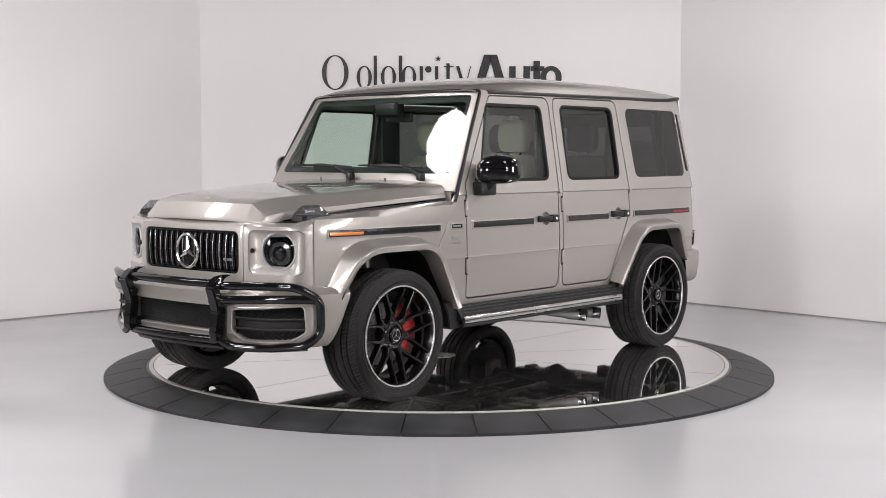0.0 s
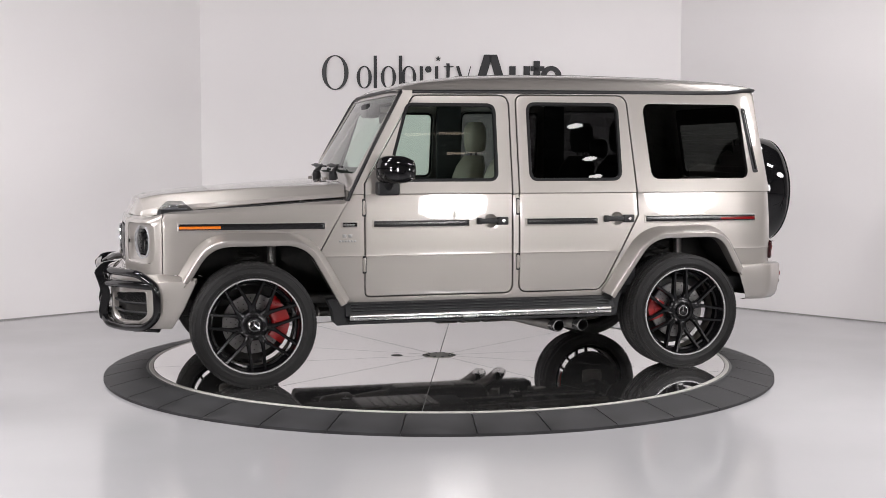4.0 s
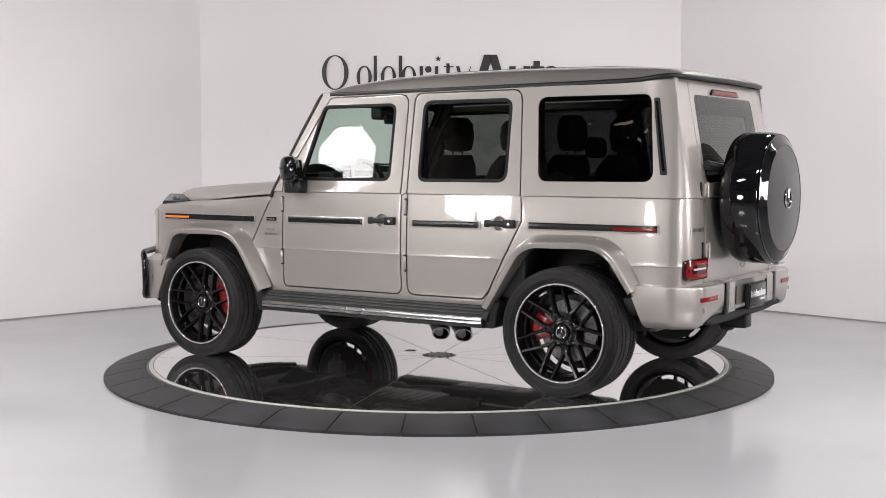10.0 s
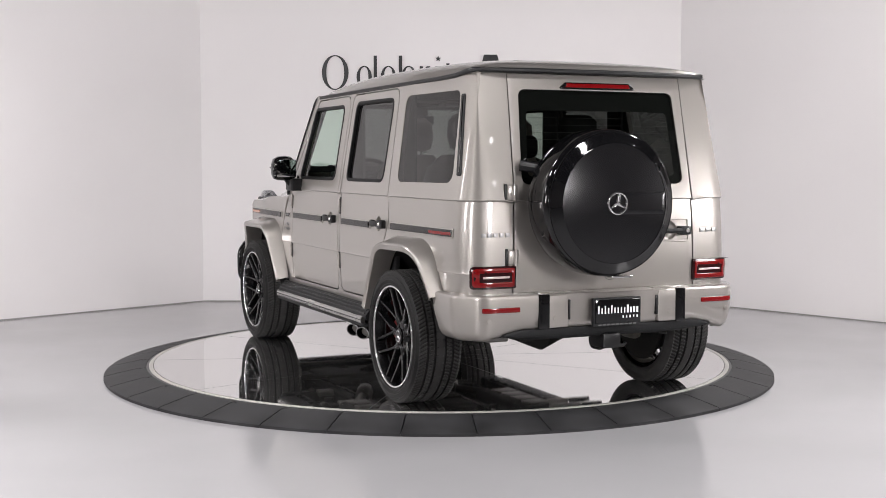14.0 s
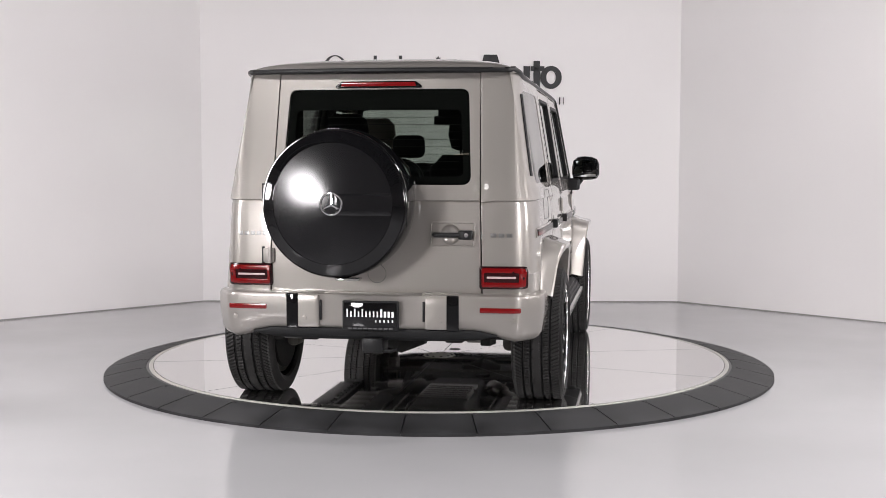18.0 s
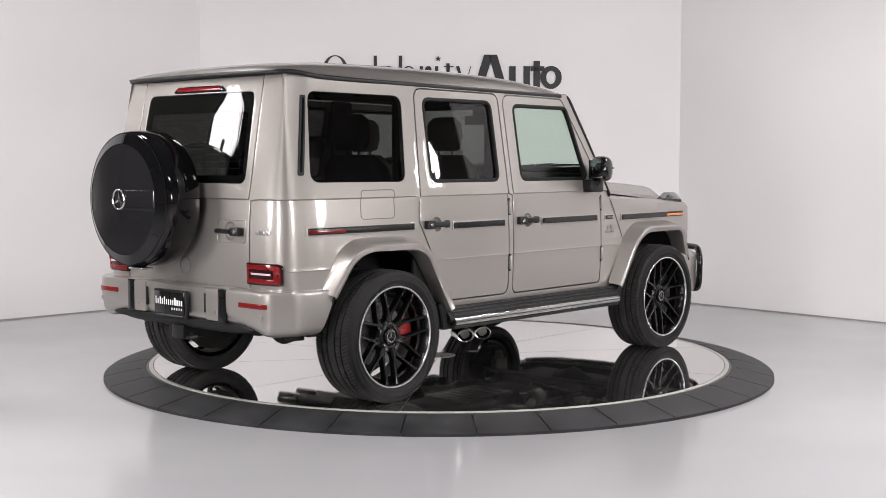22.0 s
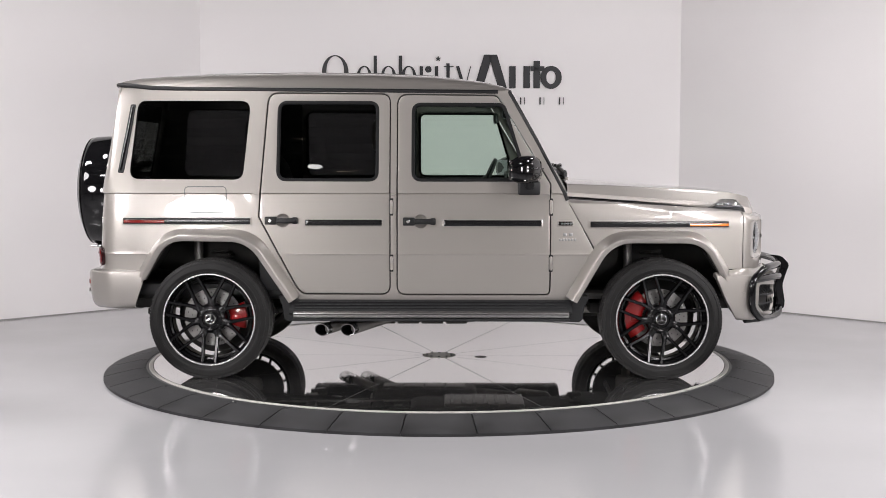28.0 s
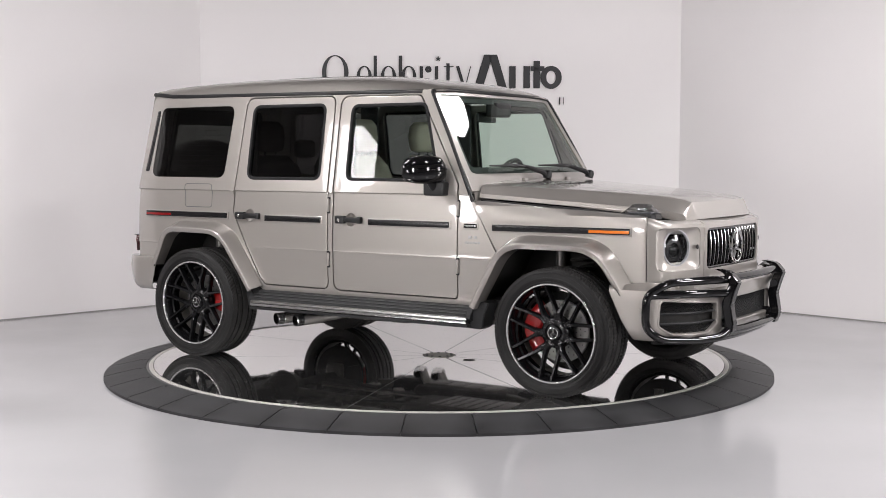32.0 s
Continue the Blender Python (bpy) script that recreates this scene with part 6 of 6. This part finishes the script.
def underbody():
    part("chassis_rail", joined(block(-2.05, 2.0, 0.36, 0.46, 0.40, 0.52, 0.01), block(-2.05, 2.0, -0.46, -0.36, 0.40, 0.52, 0.01)), "dark", car)
    part("floor_pan", block(-2.12, 1.98, -0.80, 0.80, 0.50, 0.54, 0.01), "dark", car)
    part("gearbox", block(-0.2, 1.0, -0.22, 0.22, 0.33, 0.52, 0.06, 3), "dark", car)
    part("fuel_tank", block(-1.88, -1.58, -0.34, 0.34, 0.40, 0.52, 0.05, 3), "dark", car)
    part("skid_plate", block(1.0, 1.75, -0.42, 0.42, 0.34, 0.37, 0.02), "dark", car)
    for x in (1.445, -1.445):
        part("axle_tube", tube([(x, -0.78, 0.394), (x, -0.2, 0.394), (x, 0.78, 0.394)], 0.05, 12), "dark", car)
        part("differential", lathe([(0, -0.16), (0.09, -0.15), (0.15, 0.0), (0.09, 0.15), (0, 0.16)], 24), "dark", car).matrix_local = pose(x, -0.12 if x > 0 else 0.0, 0.394)
        for s in (1, -1):
            part("damper", tube([(x - 0.16, 0.56 * s, 0.42), (x - 0.16, 0.54 * s, 0.60), (x - 0.16, 0.53 * s, 0.86)], [0.024, 0.028, 0.03], 10), "metal", car)
            path = [(x + 0.07 * math.cos(0.5 * k) , 0.55 * s + 0.07 * math.sin(0.5 * k), 0.46 + 0.0035 * k) for k in range(100)]
            part("coil_spring", tube(path, 0.009, 5), "dark", car)
            part("trailing_arm", tube([(x, 0.5 * s, 0.37), (x - math.copysign(0.75, x), 0.42 * s, 0.42)], 0.03, 8), "dark", car)
    for k, x in enumerate((1.05, 0.55, 0.05, -0.45, -0.95, -1.85)):
        part("cross_member", block(x - 0.04, x + 0.04, -0.72, 0.72, 0.40, 0.47, 0.012), "dark", car)
        for s in (1, -1):
            part("bracket", block(x - 0.07, x + 0.02, min(0.46 * s, 0.60 * s), max(0.46 * s, 0.60 * s), 0.385, 0.43, 0.01), "metal", car)
            part("body_mount", lathe([(0, -0.03), (0.045, -0.03), (0.05, 0.0), (0.03, 0.03), (0, 0.03)], 16), "metal", car).matrix_local = pose(x + 0.16, 0.64 * s, 0.455, 90, 0, 0)
    pan = joined(block(0.05, 0.62, -0.19, 0.19, 0.318, 0.34, 0.015, 3), *[block(0.09 + 0.08 * k, 0.12 + 0.08 * k, -0.17, 0.17, 0.312, 0.322, 0.004, 1) for k in range(6)])
    part("transmission_pan", pan, "worn_metal", car)
    for s in (1, -1):
        path = arc_path([(1.05, 0.20 * s, 0.40), (0.75, 0.30 * s, 0.375, 0.1), (0.35, 0.52 * s, 0.37), (0.10, 0.55 * s, 0.375)])
        part("exhaust_pipe", tube(path, 0.032, 12), "worn_metal", car)
        can = lathe([(0, -0.15), (0.034, -0.15), (0.062, -0.11), (0.066, 0.10), (0.034, 0.15), (0, 0.15)], 20)
        part("catalyst_can", can, "worn_metal", car).matrix_local = pose(0.70, 0.33 * s, 0.375, 0, 0, 90 - 24 * s)
        part("heat_shield", joined(*[block(-0.42 + 0.16 * k, -0.275 + 0.16 * k, min(0.50 * s, 0.66 * s), max(0.50 * s, 0.66 * s), 0.318, 0.333, 0.006) for k in range(4)]), "worn_metal", car)
        part("brake_line", tube([(1.3, 0.34 * s, 0.405), (0.4, 0.345 * s, 0.395), (-0.6, 0.335 * s, 0.40), (-1.35, 0.36 * s, 0.41)], 0.007, 6), "metal", car)
        part("sill_flange", joined(block(-0.93, 0.86, min(0.775 * s, 0.79 * s), max(0.775 * s, 0.79 * s), 0.372, 0.42, 0.003), *[block(-0.86 + 0.105 * k, -0.83 + 0.105 * k, min(0.80 * s, 0.84 * s), max(0.80 * s, 0.84 * s), 0.366, 0.376, 0.003, 1) for k in range(17)]), "plastic", car)
        part("stabiliser_link", tube(arc_path([(1.72, 0.62 * s, 0.40), (1.78, 0.50 * s, 0.40, 0.05), (1.80, 0.0, 0.41)]), 0.014, 8), "worn_metal", car)
        part("steering_rod", tube([(1.30, 0.70 * s, 0.33), (1.28, 0.0, 0.335)], 0.018, 8), "worn_metal", car)
        part("wheel_knuckle", joined(block(1.37, 1.53, min(0.60 * s, 0.68 * s), max(0.60 * s, 0.68 * s), 0.25, 0.53, 0.03, 2), tube([(1.45, 0.64 * s, 0.20), (1.45, 0.64 * s, 0.30)], 0.035, 10)), "cast_grey", car)
        part("rear_knuckle", block(-1.53, -1.37, min(0.62 * s, 0.70 * s), max(0.62 * s, 0.70 * s), 0.28, 0.50, 0.03, 2), "cast_grey", car)
    rnd = random.Random(11)
    for k in range(46):
        x, y = rnd.uniform(-1.9, 1.7), rnd.uniform(-0.70, 0.70)
        z = 0.392 if abs(y) > 0.30 else 0.345 if x > -0.2 else 0.40
        c, q, t = rnd.uniform(0.02, 0.07), rnd.uniform(0.015, 0.05), rnd.uniform(0.01, 0.03)
        b = block(-c, c, -q, q, -t, t, 0.004, 1)
        b.transform(pose(x, y, z, 0, 0, rnd.uniform(0, 180)))
        part("bracket_plate", b, rnd.choice(("dark", "worn_metal", "dark")), car)
    for k in range(10):
        x, y = rnd.uniform(-1.5, 1.2), rnd.uniform(-0.6, 0.6)
        path = arc_path([(x, y, 0.44), (x + 0.05, y, 0.37, 0.04), (x + rnd.uniform(0.2, 0.5), y + rnd.uniform(-0.15, 0.15), 0.365, 0.05), (x + 0.55, y, 0.44)])
        part("hose", tube(path, rnd.uniform(0.008, 0.016), 7), rnd.choice(("plastic", "worn_metal")), car)
    part("drive_shaft", tube([(1.40, -0.12, 0.40), (0.2, 0.0, 0.43), (-1.40, 0.0, 0.40)], 0.035, 10), "worn_metal", car)
    for s in (1, -1):
        e = new("exhaust")
        e.parent = car
        e["label"] = "twin chrome side exhaust tips"
        part("muffler", block(-0.50, 0.30, min(0.40 * s, 0.70 * s), max(0.40 * s, 0.70 * s), 0.33, 0.45, 0.05, 3), "dark", e)
        for k, (x, y) in enumerate(((-0.56, 0.86), (-0.73, 0.86))):
            path = arc_path([(x + 0.34, 0.62 * s, 0.385), (x + 0.20, 0.66 * s, 0.345, 0.08), (x + 0.03, y * s, 0.310)], 6)
            part("pipe", tube(path, 0.034, 12), "metal", e)
            d = Vector((-0.46, 0.86 * s, -0.05)).normalized()
            a = Vector((x + 0.06, (y - 0.10) * s, 0.316))
            tip = joined(tube([a, a + d * 0.02, a + d * 0.15], [0.040, 0.052, 0.057], 20, False, 0.72, False),
                         tube([a + d * 0.15, a + d * 0.153, a + d * 0.1535], [0.057, 0.0550, 0.0480], 20, False, 0.72, False))
            part("tip", tip, "chrome", e, "chrome oval tip")
            # bore lined matt near-black down to a closed end
            part("tip_bore", joined(tube([a + d * 0.03, a + d * 0.1535], [0.040, 0.0481], 20, False, 0.72, False), tube([a + d * 0.025, a + d * 0.03], 0.040, 20, False, 0.72)), "bore_black", e)


def badges(sides):
    for s, host in zip((1, -1), sides):
        def f(a, z):
            p = side_face(a, z)
            return p if s > 0 else (p[0], -p[1], p[2])
        sd = -1 if s > 0 else 1
        P = rpoly([(0.780, 0.978, 0.01), (0.890, 0.978, 0.01), (0.890, 1.020, 0.01), (0.780, 1.020, 0.01)], 4)
        part("badge_frame", extrude(P, f, -0.001, 0.006, sd, 0.003), "paint", host)
        P = rpoly([(0.788, 0.986, 0.006), (0.882, 0.986, 0.006), (0.882, 1.012, 0.006), (0.788, 1.012, 0.006)], 4)
        part("badge_plate", extrude(P, f, 0.004, 0.009, sd, 0.002), "gloss", host)
        for k in range(4):
            a = 0.806 + 0.019 * k
            part("badge_bar", extrude(ccw([(a, 0.994), (a + 0.014, 0.994), (a + 0.014, 1.004), (a, 1.004)]), f, 0.008, 0.011, sd, 0.0008), "badge", host)
        for a in (0.832, 0.870):
            part("badge_bar", extrude(ccw([(a - 0.012, 0.918), (a + 0.012, 0.918), (a + 0.012, 0.938), (a - 0.012, 0.938)]), f, 0.0, 0.003, sd, 0.0008), "badge", host)
        for k in range(6):
            a = 0.795 + 0.019 * k
            part("badge_bar", extrude(ccw([(a, 0.888), (a + 0.014, 0.888), (a + 0.014, 0.902), (a, 0.902)]), f, 0.0, 0.003, sd, 0.0008), "badge", host)
        # rear badges on the corner
        u0, u1 = (u_at_y(0.775), u_at_y(0.600)) if s > 0 else (u_at_y(0.625), u_at_y(0.755))
        n = 5 if s > 0 else 3
        for k in range(n):
            a = u0 + (u1 - u0) * (k + 0.15) / n
            b = u0 + (u1 - u0) * (k + 0.85) / n
            a, b = min(a, b), max(a, b)
            part("badge_bar", extrude(ccw([(a, 0.996), (b, 0.996), (b, 1.018), (a, 1.018)]), f, 0.0, 0.004, sd, 0.001), "badge", host)
        strip(-2.035, -1.19, 1.013, side_face, host, sides[1 - (0 if s > 0 else 1)], (-2.022, -1.755, "red")) if s > 0 else None
        if s < 0:
            P = rpoly([(-1.352, 1.066, 0.03), (-1.627, 1.066, 0.03), (-1.627, 1.238, 0.03), (-1.352, 1.238, 0.03)], 5)
            o = ccw(P)
            part("fuel_flap", sheet(o, [inset(o, 0.0055)], lambda a, z: (f(a, z)[0], f(a, z)[1] - 0.0015, z), 0.006, 0.001, 0.05, CREASE[2:], sd, False), "seam", host, "outline of the fuel flap")


def build_car():
    sides = body_sides()
    fl = fenders()
    doors()
    quarter_glass(sides)
    roof()
    windscreen()
    hood()
    nose()
    tailgate()
    spare()
    flares()
    for x, y in ((1.450, 0.834), (-1.455, 0.834)):
        for s in (1, -1):
            wheel(x, y * s, s, x > 0, {(1, 1): 85, (-1, 1): 58, (1, -1): 98.5, (-1, -1): 92}[(1 if x > 0 else -1, s)])
    rear_bumper()
    front_bumper()
    running_boards()
    mirrors()
    interior()
    underbody()
    badges(sides)
    strip(0.985, 1.905, 0.994, nose_face, fl[0], fl[1], (1.640, 1.892, "amber"))
    tagged(car, "boxy beige-grey metallic off-road car with black trim", "car")


build_car()


def wall_sign():
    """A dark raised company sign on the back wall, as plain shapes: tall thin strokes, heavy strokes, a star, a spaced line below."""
    sign = new("wall_sign")
    sign.matrix_world = pose(-0.0025, 3.941, -0.0139, 0, 0, -0.53) @ Matrix.Scale(0.972, 4)

    def bar(x0, x1, z0, z1, name="stroke"):
        part(name, block(x0, x1, -0.012, 0.0, z0, z1, 0.002, 1), "ink", sign)

    def oval(cx, cz, rx, rz, thin, thick, a0=0, a1=360):
        bm = bmesh.new()
        n = 40
        rings = []
        for k in range(n + 1):
            a = radians(a0 + (a1 - a0) * k / n)
            w = thin + (thick - thin) * abs(math.cos(a)) ** 1.5
            o = (cx + rx * math.cos(a), cz + rz * math.sin(a))
            i = (cx + (rx - w) * math.cos(a), cz + (rz - w) * math.sin(a))
            rings.append([(o[0], -0.012, o[1]), (i[0], -0.012, i[1]), (i[0], 0, i[1]), (o[0], 0, o[1])])
        b2 = loft(rings, True, True)
        bm.free()
        part("stroke", b2, "ink", sign, smooth=False)
    base, cap, low = 2.205, 2.545, 2.435
    # light half: rings and thin posts
    oval(-1.095, 2.368, 0.140, 0.182, 0.010, 0.046)
    for x in (-0.865, -0.610):
        oval(x + 0.075, 2.320, 0.080, 0.118, 0.010, 0.036)
    for x, top in ((-0.690, cap), (-0.425, cap), (-0.205, low), (-0.045, low), (0.075, low + 0.03)):
        bar(x, x + 0.034, base, top)
    oval(-0.320, 2.320, 0.078, 0.118, 0.010, 0.036)
    oval(-0.115, 2.402, 0.034, 0.034, 0.03, 0.034)
    bar(0.045, 0.150, low - 0.010, low)
    for x0, x1, w in ((0.175, 0.245, 0.034), (0.325, 0.265, 0.010)):
        m = bmesh.new()
        m.faces.new([m.verts.new((x, -0.012, z)) for x, z in ((x1, base), (x1 + w, base), (x0 + w, low), (x0, low))])
        part("stroke", m, "ink", sign, smooth=False)
    P = []
    for k in range(10):
        r = 0.034 if k % 2 == 0 else 0.014
        a = radians(90 + 36 * k)
        P.append((-0.012 + r * math.cos(a), 2.512 + r * math.sin(a)))
    bm = bmesh.new()
    bm.faces.new([bm.verts.new((x, -0.012, z)) for x, z in P])
    part("star", bm, "ink", sign, smooth=False)
    # heavy half: slanted posts, posts and a ring
    for x0, x1 in ((0.365, 0.470), (0.620, 0.515)):
        m = bmesh.new()
        m.faces.new([m.verts.new((x, -0.013, z)) for x, z in ((x0, base), (x0 + 0.092, base), (x1 + 0.092, cap + 0.01), (x1, cap + 0.01))])
        part("stroke", m, "ink", sign, smooth=False)
    for x, top in ((0.735, 2.435), (0.885, 2.435), (0.990, 2.490)):
        bar(x, x + 0.068, base, top)
    bar(0.962, 1.105, 2.385, 2.435)
    oval(1.175, 2.318, 0.112, 0.120, 0.05, 0.062)
    # spaced small line
    for k in range(5):
        x = 0.44 + 0.205 * k
        bar(x, x + 0.014, 2.035, 2.110)
        bar(x + 0.044, x + 0.050, 2.035, 2.110)
    tagged(sign, "charcoal raised company sign on the white wall", "sign")


wall_sign()


def motions():
    rows_t, rows_c = [], []
    for k, h in enumerate(HEADING):
        a = radians(h)
        rows_t.append((float(k), pose(0, 0, 0, 0, 0, h)))
        rows_c.append((float(k), pose(math.cos(a) * AHEAD - math.sin(a) * AXIS, math.sin(a) * AHEAD + math.cos(a) * AXIS, 0, 0, 0, h)))
    walk(table, rows_t)
    walk(car, rows_c)


motions()
